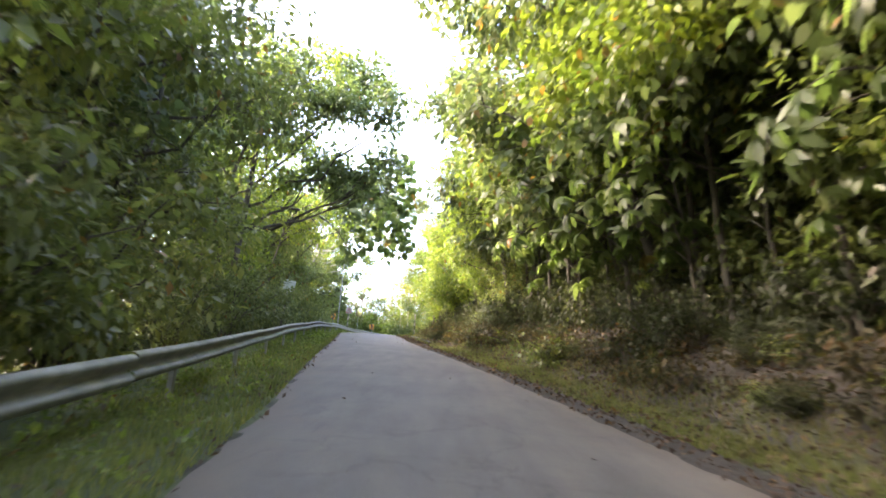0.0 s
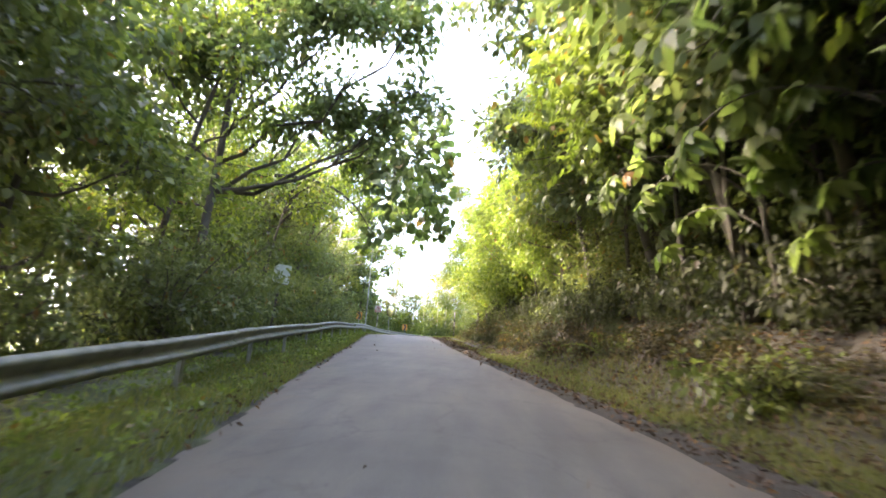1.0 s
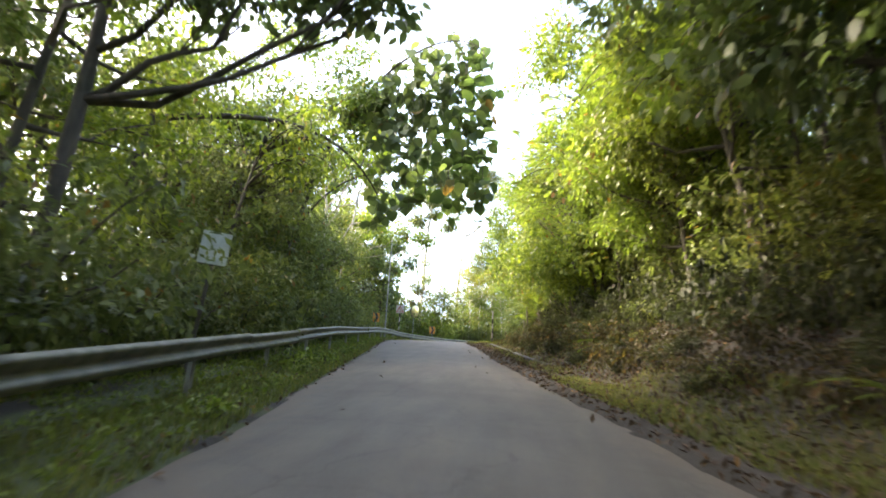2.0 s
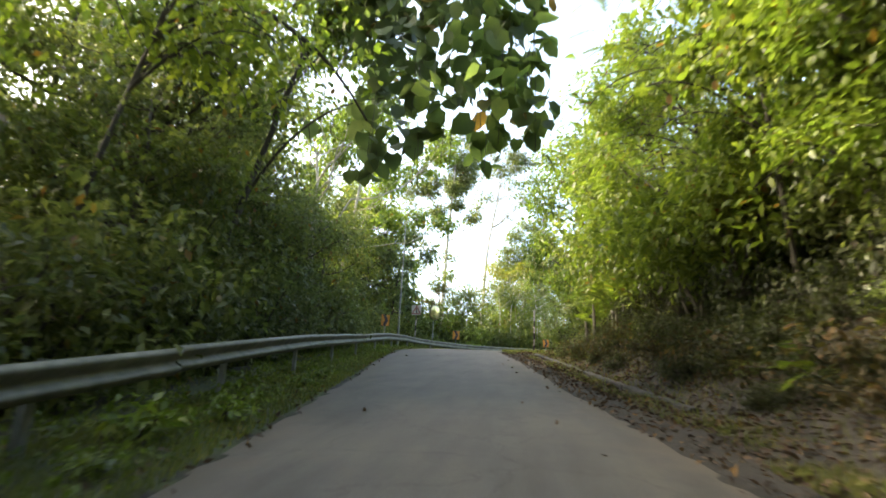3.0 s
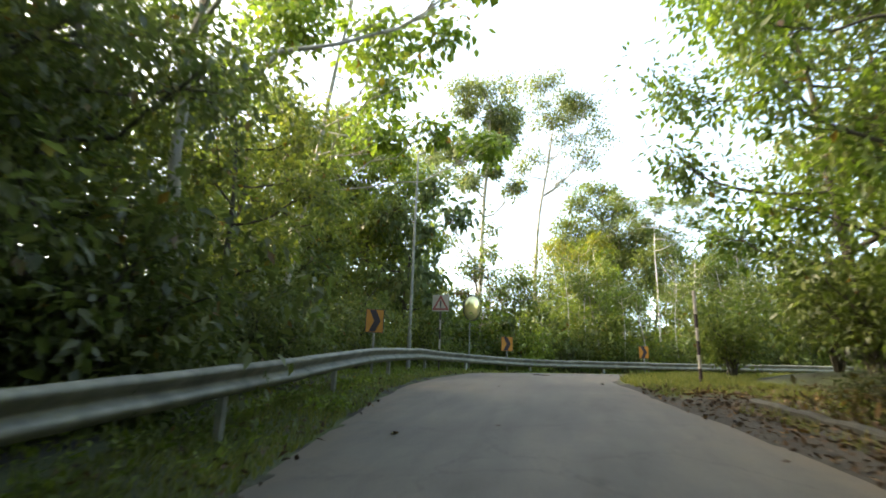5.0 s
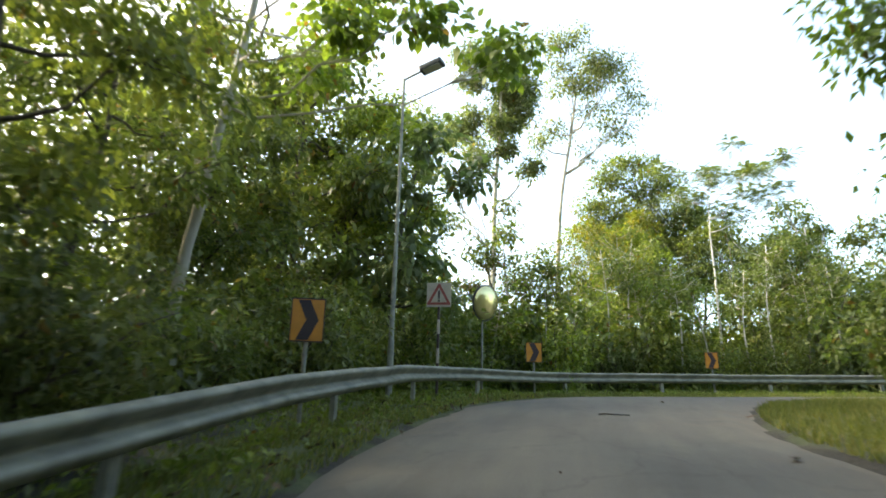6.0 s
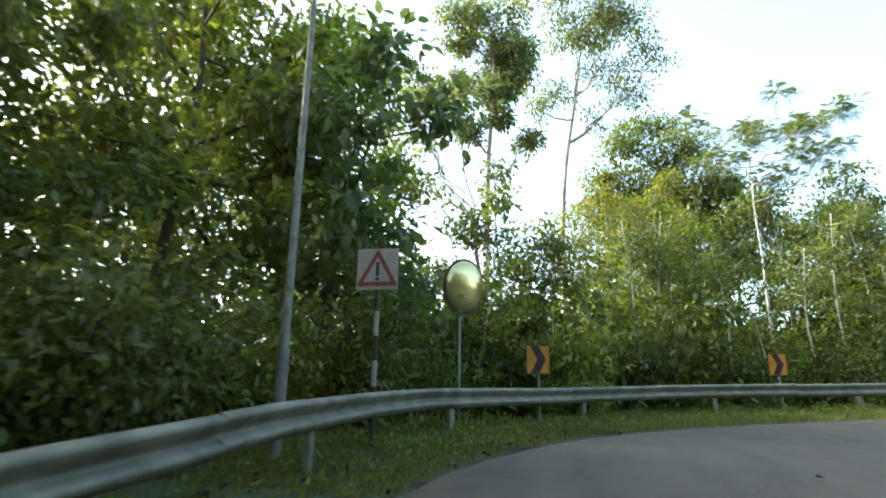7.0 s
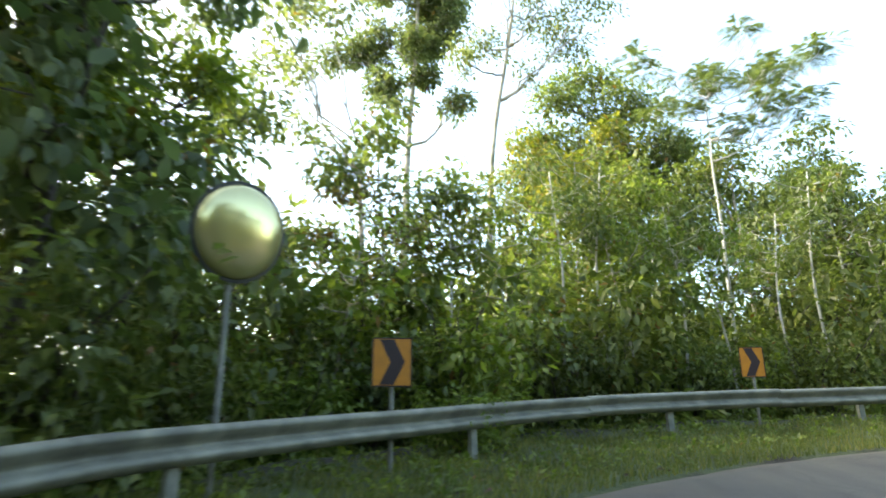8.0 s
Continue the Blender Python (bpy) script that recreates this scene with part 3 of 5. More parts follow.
W_PROFILE = [(0.0, 0.0), (0.03, -0.005), (0.068, -0.02), (0.083, -0.042), (0.077, -0.068), (0.03, -0.118), (0.0, -0.145), (0.0, -0.165), (0.03, -0.186), (0.068, -0.206), (0.083, -0.23), (0.077, -0.257), (0.03, -0.298), (0.0, -0.31)]
guardrail = tagged(new("guardrail"), "weathered galvanised W-beam guardrail on steel posts", "guardrail")
rl = smooth_line(RAIL, 0.25)
rd = unit(np.gradient(rl, axis=0))
side = np.stack([rd[:, 1], -rd[:, 0]], 1)
cut = list(range(0, len(rl) - 1, 16))
for a in cut:
    b = min(a + 16, len(rl) - 1)
    V, F = [], []
    rows = list(range(a, b + 1, 2))
    dz = rng.normal() * 0.008
    for i in rows:
        z0 = rail_top(rl[i, 1]) + dz
        for th in (0, 1):
            for o, h in W_PROFILE:
                q = rl[i] + side[i] * (o - 0.004 * th)
                V.append((q[0], q[1], z0 + h))
    m = len(W_PROFILE)
    for j in range(len(rows) - 1):
        for h in range(m - 1):
            c = j * 2 * m + h
            F.append((c, c + 1, c + 2 * m + 1, c + 2 * m))
            F.append((c + m + 1, c + m, c + 3 * m, c + 3 * m + 1))
        for h in (0, m - 1):
            c = j * 2 * m + h
            F.append((c, c + m, c + 3 * m, c + 2 * m))
    under("beam", mesh_of("beam", V, F, STEEL, True), guardrail)
bm = bmesh.new()
for sx, sy, ox, oy in ((0.006, 0.11, 0, 0), (0.06, 0.006, 0.03, 0.055), (0.06, 0.006, 0.03, -0.055)):
    box(bm, Matrix.Translation((-0.05 - ox, oy, -0.42)), sx, sy, 1.08)
box(bm, Matrix.Translation((-0.022, 0, 0.05)), 0.044, 0.09, 0.22)
post_mesh = bpy.data.meshes.new("post")
bm.to_mesh(post_mesh)
bm.free()
post_mesh.materials.append(POST_STEEL)
for a in cut[:-1]:
    i = a + 7
    ob = under("post", post_mesh, guardrail)
    ang = math.degrees(math.atan2(side[i, 1], side[i, 0]))
    ob.matrix_basis = pose(rl[i, 0], rl[i, 1], rail_top(rl[i, 1]) - 0.17, 0, 0, ang)


# ---- signs ----
def facing(x, y, tx, ty):
    """Turn, in degrees, for a thing whose front is -y so that it faces a place."""
    return math.degrees(math.atan2(tx - x, -(ty - y)))


def chevron_sign(x, y, z, width, height, turn, label):
    base = gz(x, y)
    root = tagged(new("chevron_sign"), label, "road sign", "chevron signs at the bend")
    up = z - base
    bm = bmesh.new()
    box(bm, pose(0, 0, up), width, 0.012, height, 0.004)
    part("plate", bm, YELLOW, root)
    bm = bmesh.new()
    w, h = width * 0.5, height * 0.46
    pts = [(-0.62 * w, h), (0.10 * w, h), (0.66 * w, 0), (0.10 * w, -h), (-0.62 * w, -h), (-0.08 * w, 0)]
    fr = [bm.verts.new((px, -0.0105, pz + up)) for px, pz in pts]
    bk = [bm.verts.new((px, -0.0065, pz + up)) for px, pz in pts]
    bm.faces.new(fr[::-1])
    for i in range(6):
        bm.faces.new((fr[i], fr[(i + 1) % 6], bk[(i + 1) % 6], bk[i]))
    part("chevron", bm, BLACK, root, "black chevron arrow pointing right")
    bm = bmesh.new()
    t = 0.014
    for sx, sz, ox, oz in ((width, t, 0, height / 2 - t / 2), (width, t, 0, -height / 2 + t / 2), (t, height - 2 * t, width / 2 - t / 2, 0), (t, height - 2 * t, -width / 2 + t / 2, 0)):
        box(bm, pose(ox, -0.0085, up + oz), sx, 0.006, sz)
    part("border", bm, BLACK, root)
    bm = bmesh.new()
    rod(bm, (0, 0.035, -0.4), (0, 0.035, up + height * 0.4), 0.028)
    part("post", bm, POST_STEEL, root)
    root.matrix_basis = pose(x, y, base, 0, 0, turn)
    return root


chevron_sign(-8.90, 51.2, 10.05, 0.42, 0.55, facing(-8.92, 51.2, -5.0, 40), "yellow chevron sign with black arrow behind the guardrail")
chevron_sign(-6.73, 61.75, 11.04, 0.46, 0.56, facing(-6.73, 61.75, -3.9, 50), "yellow chevron sign with black arrow beside round mirror")
chevron_sign(-0.93, 66.95, 11.44, 0.43, 0.56, facing(-0.93, 66.95, -1.5, 50), "small yellow chevron sign with black arrow, far round bend")

# warning sign: red-rimmed triangle on a square plate, banded post
sx_, sy_ = -8.52, 57.1
base = gz(sx_, sy_)
warn = tagged(new("warning_sign"), "faded square warning sign with red triangle on banded post", "road sign")
up = 11.70 - base
bm = bmesh.new()
box(bm, pose(0, 0, up), 0.55, 0.012, 0.55, 0.004)
part("plate", bm, paint("sign_plate_faded", (0.36, 0.32, 0.26), 0.6, 0.0, 0.2), warn)
bm = bmesh.new()
for a, b in (((-0.23, -0.20), (0.23, -0.20)), ((-0.23, -0.20), (0, 0.22)), ((0.23, -0.20), (0, 0.22))):
    a, b = Vector((a[0], -0.009, a[1] + up)), Vector((b[0], -0.009, b[1] + up))
    d = b - a
    box(bm, Matrix.Translation((a + b) / 2) @ Matrix.Rotation(-math.atan2(d.z, d.x), 4, "Y"), d.length + 0.05, 0.005, 0.055)
part("triangle", bm, RED, warn, "red triangle border")
bm = bmesh.new()
box(bm, pose(0, -0.009, up + 0.0), 0.045, 0.005, 0.19)
box(bm, pose(0, -0.009, up - 0.135), 0.05, 0.005, 0.045)
part("exclamation_mark", bm, BLACK, warn)
bm = bmesh.new()
rod(bm, (0, 0.04, -0.4), (0, 0.04, up + 0.22), 0.031)
wpost = part("post", bm, BLACK, warn)
for b0 in (0.15, 0.78):
    bm = bmesh.new()
    rod(bm, (0, 0.04, up - 0.42 - b0 - 0.30), (0, 0.04, up - 0.42 - b0 + 0.02), 0.0335)
    part("band", bm, WHITE, wpost, "white painted band")
warn.matrix_basis = pose(sx_, sy_, base, 0, 0, facing(sx_, sy_, -8.0, 48))

# convex mirror
mx, my, mz = -7.9, 60.05, 12.13
base = gz(mx, my)
mirror = tagged(new("traffic_mirror"), "round convex traffic mirror on slim steel post", "mirror")
up, R, dome = mz - base, 0.46, 0.16
bm = bmesh.new()
rings, seg = 10, 40
prev = None
for i in range(rings + 1):
    rr = R * math.cos(i / rings * math.pi / 2)
    yy = -0.02 - dome * math.sin(i / rings * math.pi / 2)
    cur = [bm.verts.new((rr * math.cos(a * math.tau / seg), yy, up + rr * math.sin(a * math.tau / seg))) for a in range(seg)] if i < rings else [bm.verts.new((0, yy, up))]
    if prev:
        for a in range(seg):
            q = (prev[a], prev[(a + 1) % seg], cur[(a + 1) % seg], cur[a]) if len(cur) > 1 else (prev[a], prev[(a + 1) % seg], cur[0])
            bm.faces.new(q)
    prev = cur
for f in bm.faces:
    f.smooth = True
bmesh.ops.recalc_face_normals(bm, faces=bm.faces)
part("mirror_face", bm, MIRROR, mirror)
bm = bmesh.new()
bmesh.ops.create_cone(bm, cap_ends=True, segments=40, radius1=R + 0.02, radius2=R - 0.06, depth=0.07, matrix=pose(0, 0.017, up, -90))
part("backing", bm, RUBBER, mirror, "dark moulded back")
bm = bmesh.new()
for i in range(40):
    a, b = i * math.tau / 40, (i + 1) * math.tau / 40
    q = []
    for an in (a, b):
        for ro, yo in ((0.0, -0.03), (0.03, -0.03), (0.03, 0.0), (0.0, 0.0)):
            q.append(bm.verts.new(((R + ro) * math.cos(an), yo, up + (R + ro) * math.sin(an))))
    for j in range(4):
        bm.faces.new((q[j], q[(j + 1) % 4], q[4 + (j + 1) % 4], q[4 + j]))
bmesh.ops.remove_doubles(bm, verts=bm.verts, dist=1e-4)
part("rim", bm, RUBBER, mirror)
bm = bmesh.new()
rod(bm, (0, 0.10, -0.4), (0, 0.10, up + 0.2), 0.029)
box(bm, pose(0, 0.065, up), 0.12, 0.06, 0.08, 0.008)
part("post", bm, POST_STEEL, mirror)
for ob in mirror.children:
    if ob.name.split(".")[0] in ("mirror_face", "backing", "rim"):
        ob.matrix_basis = pose(0, 0, up) @ pose(0, 0, 0, 9) @ pose(0, 0, -up)
mirror.matrix_basis = pose(mx, my, base, 0, 0, 56)

# street lamp
lx, ly = -9.3, 56.2
base = gz(lx, ly)
lamp = tagged(new("street_lamp"), "tall slim galvanised street lamp with dark flat head", "street lamp")
H = 16.7 - base
bm = bmesh.new()
rod(bm, (0, 0, -0.5), (0, 0, 1.2), 0.07, 0.066, 16)
rod(bm, (0, 0, 1.2), (0, 0, H), 0.052, 0.03, 16)
part("pole", bm, POST_STEEL, lamp)
bm = bmesh.new()
rod(bm, (0, 0, H - 0.03), (0.48, -0.12, H + 0.10), 0.028)
part("arm", bm, POST_STEEL, lamp)
bm = bmesh.new()
box(bm, pose(0.70, -0.17, H + 0.15, 0, -12, -14), 0.58, 0.30, 0.13, 0.035)
head = part("head", bm, LAMP_GREY, lamp, "dark grey lamp head")
bm = bmesh.new()
box(bm, pose(0.715, -0.172, H + 0.082, 0, -12, -14), 0.42, 0.22, 0.02, 0.006)
part("lens", bm, GLASS, head)
lamp.matrix_basis = pose(lx, ly, base)

# pale notice board on its own post beyond the rail
nx_, ny_ = -6.64, 25.6
base = gz(nx_, ny_)
board = tagged(new("notice_board"), "pale weathered blank board on dark post", "sign board")
bm = bmesh.new()
box(bm, pose(0, 0, 6.77 - base), 0.50, 0.02, 0.60, 0.005)
part("panel", bm, paint("board_pale", (0.42, 0.45, 0.38), 0.7, 0.0, 0.3, 4.0), board)
bm = bmesh.new()
box(bm, pose(0, 0.03, 6.48 - base), 0.50, 0.03, 0.04, 0.004)
part("batten", bm, BARK_DARK, board)
bm = bmesh.new()
box(bm, pose(0, 0.03, 7.04 - base), 0.50, 0.03, 0.04, 0.004)
part("batten", bm, BARK_DARK, board)
bm = bmesh.new()
box(bm, pose(0, 0.08, (6.9 - base) / 2 - 0.2), 0.07, 0.07, 6.9 - base + 0.4, 0.008)
part("post", bm, BARK_DARK, board)
board.matrix_basis = pose(nx_, ny_, base, 0, 4, 22)

# banded marker post on the inside of the bend
px, py = -1.96, 50.74
base = gz(px, py)
marker = tagged(new("sign_post"), "thin black and white banded post in grass verge", "post")
bm = bmesh.new()
rod(bm, (0, 0, -0.3), (0, 0, 10.6 - base), 0.035)
mp = part("pole", bm, WHITE, marker)
for a in (0.0, 0.55, 1.1):
    bm = bmesh.new()
    rod(bm, (0, 0, a), (0, 0, a + 0.28), 0.038)
    part("band", bm, BLACK, mp)
marker.matrix_basis = pose(px, py, base)


# ---- vegetation ----
def right_of(y, d):
    """A place d metres right of the lane's right edge."""
    x = float(np.interp(y, [q[1] for q in RIGHT[:11]], [q[0] for q in RIGHT[:11]])) + d
    return x, y, gz(x, y)


def left_of(y, d):
    """A place d metres beyond the guardrail."""
    x = float(np.interp(y, [q[1] for q in RAIL[:10]], [q[0] for q in RAIL[:10]])) - d
    return x, y, gz(x, y)


def on(x, y):
    return x, y, gz(x, y)


def place(proto, spot, turn, scale=1.0, label=""):
    ob = copy_thing(proto, pose(*spot, 0, 0, turn) @ Matrix.Scale(scale, 4))
    return tagged(ob, label) if label else ob


def limb_along(points, r0, r1, mat, parent, name="limb"):
    P = smooth3(points, 14)
    v, f = tube(P, np.linspace(r0, r1, len(P)), 7, 0.05)
    under(name, mesh_of(name, v, f, mat, True), parent)
    return P


def smooth3(points, k):
    P = np.array(points, float)
    s = np.linspace(0, 1, len(P))
    q = np.linspace(0, 1, k)
    c = [np.polyfit(s, P[:, j], min(3, len(P) - 1)) for j in range(3)]
    return np.stack([np.polyval(a, q) for a in c], 1)


def overhang(name, label, seed, low, high, reach, leaf_len, total, leaf_mat, at, aspect=0.48, droop=0.75, turn=0, feather=False):
    """A thin tree on the bank: limbs reach out to one side, arch and hang down at their leafy ends, with a hollow below."""
    r = np.random.default_rng(seed)
    root = tagged(new(name), label, "tree", "overhanging trees")
    T = limb_along([(0, 0, -0.4), (-0.2, 0.1, high * 0.4), (-0.5, -0.1, high * 0.75), (-0.9, 0, high)], 0.07, 0.025, BARK_DARK, root, "trunk")
    C = []
    for i in range(17):
        s = (i + r.uniform(0, 1)) / 17
        b = T[int((low / high + (1 - low / high) * s) * 12)]
        az = math.pi + r.uniform(-1.15, 1.15)
        L = reach * r.uniform(0.6, 1.05) * (1.0 - 0.25 * s)
        d = np.array([math.cos(az), math.sin(az), 0])
        B = limb_along([b, b + d * L * 0.4 + np.array([0, 0, 0.32 * L]), b + d * L * 0.75 + np.array([0, 0, 0.34 * L]), b + d * L + np.array([0, 0, 0.10 * L])], 0.028, 0.006, BARK_DARK, root)
        for q in B[3:]:
            C += [q + r.normal(size=3) * np.array([0.3, 0.3, 0.12]) for _ in range(2)]
    C = np.array(C)
    if feather:
        C = C[::4]
    Q, D = clumps(C, 0.38 * r.uniform(0.6, 1.4, len(C)), 1 if feather else max(3, int(total / len(C))), r)
    if feather:
        v, t = pinnate(Q, unit(D * np.array([1, 1, 0.4]) - np.array([0.3, 0, 0.15])), leaf_len, 11, r, 0.12)
    else:
        v, t = leaves(Q, unit(D * np.array([1, 1, 0.5])), leaf_len, aspect, droop, r, True)
    under("crown", fast_mesh("crown", v, t, leaf_mat), root)
    root.matrix_basis = pose(*at, 0, 0, turn)
    return root


def palmate_blade(seed):
    """One leaf of five to seven leaflets that fan out from the end of its stalk and droop."""
    r = np.random.default_rng(seed)
    fan = np.radians(np.linspace(-105, 105, 5 + seed % 3)) + r.normal(size=5 + seed % 3) * 0.08
    out = np.stack([np.cos(fan), np.sin(fan), np.full(len(fan), -0.25)], 1)
    v, t = leaves(np.zeros((len(fan), 3)), out, 0.62, 0.36, 0.35, r, 2, 0.12)
    return fast_mesh("leaf", v, t, LEAF_ONE)


def palmate_tree(name, label, seed, at, turn):
    """A slim tree whose limbs arch out to one side and hold large fan-shaped leaves, each a part of its own."""
    r = np.random.default_rng(seed)
    root = tagged(new(name), label, "tree", "fan-leaved trees")
    kinds = [palmate_blade(400 + k) for k in range(5)]
    T = limb_along([(0, 0, -0.4), (-0.1, 0.1, 1.8), (-0.35, 0, 3.4), (-0.7, -0.1, 5.2)], 0.06, 0.02, BARK_DARK, root, "trunk")
    for i in range(11):
        b = T[4 + int(i * 0.85)]
        az = math.pi + r.uniform(-1.1, 1.1)
        L = r.uniform(1.9, 3.1) * (1.0 - 0.02 * i)
        d = np.array([math.cos(az), math.sin(az), 0])
        B = limb_along([b, b + d * L * 0.4 + np.array([0, 0, 0.3 * L]), b + d * L * 0.75 + np.array([0, 0, 0.3 * L]), b + d * L + np.array([0, 0, 0.04 * L])], 0.022, 0.006, BARK_DARK, root)
        for q in (4, 6, 8, 9, 10, 11, 12, 13):
            p = B[q] + r.normal(size=3) * np.array([0.2, 0.2, 0.1])
            ob = under("leaf", kinds[r.integers(0, 5)], root)
            ob.matrix_basis = Matrix.Translation(p) @ pose(0, 0, 0, r.uniform(-25, 25), r.uniform(15, 60), math.degrees(az) + r.uniform(-60, 60)) @ Matrix.Scale(r.uniform(0.5, 0.8), 4)
    root.matrix_basis = pose(*at, 0, 0, turn)
    return root


# prototypes of the roadside growth, each standing where the first of its kind grows
sprawl = shrub("broadleaf_shrub", "dense large-leaved green shrub on the road bank", "bank shrubs", 11, 4.4, 2.0, 0.29, 2700, LEAF_BIG, aspect=0.46, rich=True, stems=10, clump=0.8, low=0.5, at=right_of(9.0, 4.8))
sprawl2 = shrub("broadleaf_shrub", "tangled mid-green shrub on the road bank", "bank shrubs", 12, 3.6, 1.8, 0.22, 3800, LEAF_MID, stems=10, clump=0.65, low=0.42, at=right_of(13.0, 4.8))
sprawl3 = shrub("broadleaf_shrub", "bright fresh green shrub on the road bank", "bank shrubs", 13, 4.0, 1.9, 0.20, 4200, LEAF_FRESH, stems=10, clump=0.65, low=0.38, at=right_of(36.5, 3.0))
lower = shrub("undergrowth_shrub", "low undergrowth with shade-darkened leaves on the earth bank", "undergrowth", 14, 1.1, 0.9, 0.13, 1300, LEAF_DULL_SHADED, stems=5, clump=0.35, at=right_of(11.0, 2.2))
weedy = shrub("undergrowth_shrub", "low light green weeds on the earth bank", "undergrowth", 15, 0.8, 0.7, 0.15, 600, LEAF_MID, stems=5, clump=0.3, at=right_of(15.0, 1.5))
tall = tree("roadside_tree", "large-leaved tree leaning over the lane", "roadside trees", 21, 11.5, 2.0, 3.3, 0.29, 6200, LEAF_BIG, BARK_DARK, 0.13, (-2.6, 0), 14, 0.95, 0.48, 0.6, True, at=right_of(12.5, 3.2))
tall2 = tree("roadside_tree", "leafy roadside tree with small green leaves", "roadside trees", 22, 11.0, 1.8, 3.2, 0.2, 9000, LEAF_MID, BARK_DARK, 0.12, (-1.6, 0.4), 14, 0.9, 0.5, 0.35, at=right_of(18.0, 3.4))
tall3 = tree("roadside_tree", "bright sunlit roadside tree", "roadside trees", 23, 8.0, 1.0, 2.7, 0.19, 8000, LEAF_FRESH, BARK_DARK, 0.09, (-0.8, 0), 13, 0.8, 0.5, 0.35, at=right_of(39.0, 4.6))
wood = tree("forest_tree", "dark forest tree below the guardrail", "forest trees", 24, 9.0, 2.2, 3.0, 0.2, 6500, LEAF_DARK, BARK_DARK, 0.13, (0.6, 0.3), 13, 0.9, 0.5, 0.35, at=left_of(12.0, 3.4))
wood2 = tree("forest_tree", "mid-green forest tree below the guardrail", "forest trees", 25, 8.5, 1.8, 2.8, 0.26, 4600, LEAF_MID, BARK_DARK, 0.11, (0.8, 0), 13, 0.85, 0.58, 0.4, at=left_of(19.5, 8.5))
lean = tree("leaning_tree", "tall large-leaved tree leaning across the lane", "leaning trees", 27, 13.0, 4.2, 3.6, 0.34, 5200, LEAF_BIG, BARK_DARK, 0.15, (2.6, 0.5), 15, 1.0, 0.7, 0.5, True, at=left_of(13.0, 8.5))
lean2 = tree("leaning_tree", "tall small-leaved tree leaning across the lane", "leaning trees", 28, 13.5, 3.5, 3.6, 0.22, 7000, LEAF_FRESH, BARK_DARK, 0.13, (2.4, -0.5), 15, 0.95, 0.5, 0.35, at=left_of(24.5, 5.0))
scrub = shrub("forest_shrub", "dark leafy shrub behind the guardrail", "rail shrubs", 26, 4.2, 2.0, 0.2, 3600, LEAF_DARK, stems=10, clump=0.7, arch=0.6, at=left_of(30.0, 2.2))
thicket = shrub("thicket_shrub", "mid-green thicket shrub with broad leaves", "bend thicket", 29, 3.2, 1.7, 0.21, 2900, LEAF_MID, stems=10, clump=0.65, aspect=0.5, at=on(-9.9, 60.5))
thicket2 = shrub("thicket_shrub", "fresh green thicket shrub behind the guardrail", "bend thicket", 30, 2.8, 1.6, 0.2, 2500, LEAF_FRESH, stems=10, clump=0.6, at=on(-6.3, 65.2))
sapling = tree("young_tree", "slim young tree with pale thin trunk", "young trees", 31, 7.0, 2.6, 1.7, 0.22, 2600, LEAF_MID, BARK_PALE, 0.05, (0.3, 0.2), 11, 0.6, 0.55, 0.4, at=on(-8.2, 66.5), sub=3)
sapling2 = tree("young_tree", "slim young tree with fresh green leaves", "young trees", 32, 6.0, 2.0, 1.8, 0.19, 3200, LEAF_FRESH, BARK_PALE, 0.05, (-0.3, 0.2), 11, 0.6, 0.5, 0.35, at=on(-2.6, 69.6), sub=3)
midwood = tree("woodland_tree", "leafy woodland tree behind the bend", "woodland trees", 33, 10.0, 3.0, 2.8, 0.24, 6000, LEAF_MID, BARK_DARK, 0.12, (0.4, 0.3), 14, 0.9, 0.55, 0.35, at=on(-12.6, 64.5))

over = overhang("overhanging_tree", "thin tree hanging large pale green leaves over the bank", 91, 2.4, 7.0, 3.6, 0.3, 2600, LEAF_BIG, right_of(11.5, 4.2), turn=6)
over2 = overhang("overhanging_tree", "thin tree hanging mid-green leaves over the bank", 92, 2.6, 6.4, 3.4, 0.23, 3800, LEAF_FRESH, right_of(16.0, 4.2), turn=8)
over3 = overhang("overhanging_tree", "thin tree with feathery compound leaves over the bank", 93, 3.4, 7.4, 3.6, 0.75, 1, LEAF_FRESH, right_of(25.5, 4.0), turn=8, feather=True)
overhang("overhanging_tree", "thin slope tree holding sunlit yellow-green leaves above guardrail", 97, 5.0, 7.2, 2.7, 0.2, 1000, LEAF_FRESH, left_of(31.2, 2.8), turn=185)
dull = shrub("undergrowth_shrub", "half-dry undergrowth with shade-darkened dull leaves below overhanging leaves", "undergrowth", 94, 1.5, 1.0, 0.15, 1000, LEAF_DULL_SHADED, stems=6, clump=0.4, arch=0.9, droop=0.9, low=0.1, at=right_of(12.0, 2.6))
tangle = shrub("bank_tangle", "tangle of drooping stems and shade-darkened dull leaves on bank", "bank tangle", 95, 1.9, 1.7, 0.19, 1100, LEAF_DULL_SHADED, stems=8, clump=0.34, arch=1.1, droop=0.95, low=0.12, at=right_of(1.0, 3.4))
low_tangle = shrub("bank_tangle", "low dry tangle of brown stems and shade-darkened leaves", "bank tangle", 96, 0.75, 1.25, 0.14, 520, LEAF_DRY_SHADED, stems=6, clump=0.26, arch=1.2, droop=0.7, low=0.05, at=right_of(3.0, 2.1))
palmate = palmate_tree("fan_leaved_tree", "slim tree holding large pale fan-shaped leaves over the verge", 98, right_of(9.4, 3.4), 6)
R2 = random.Random(5)
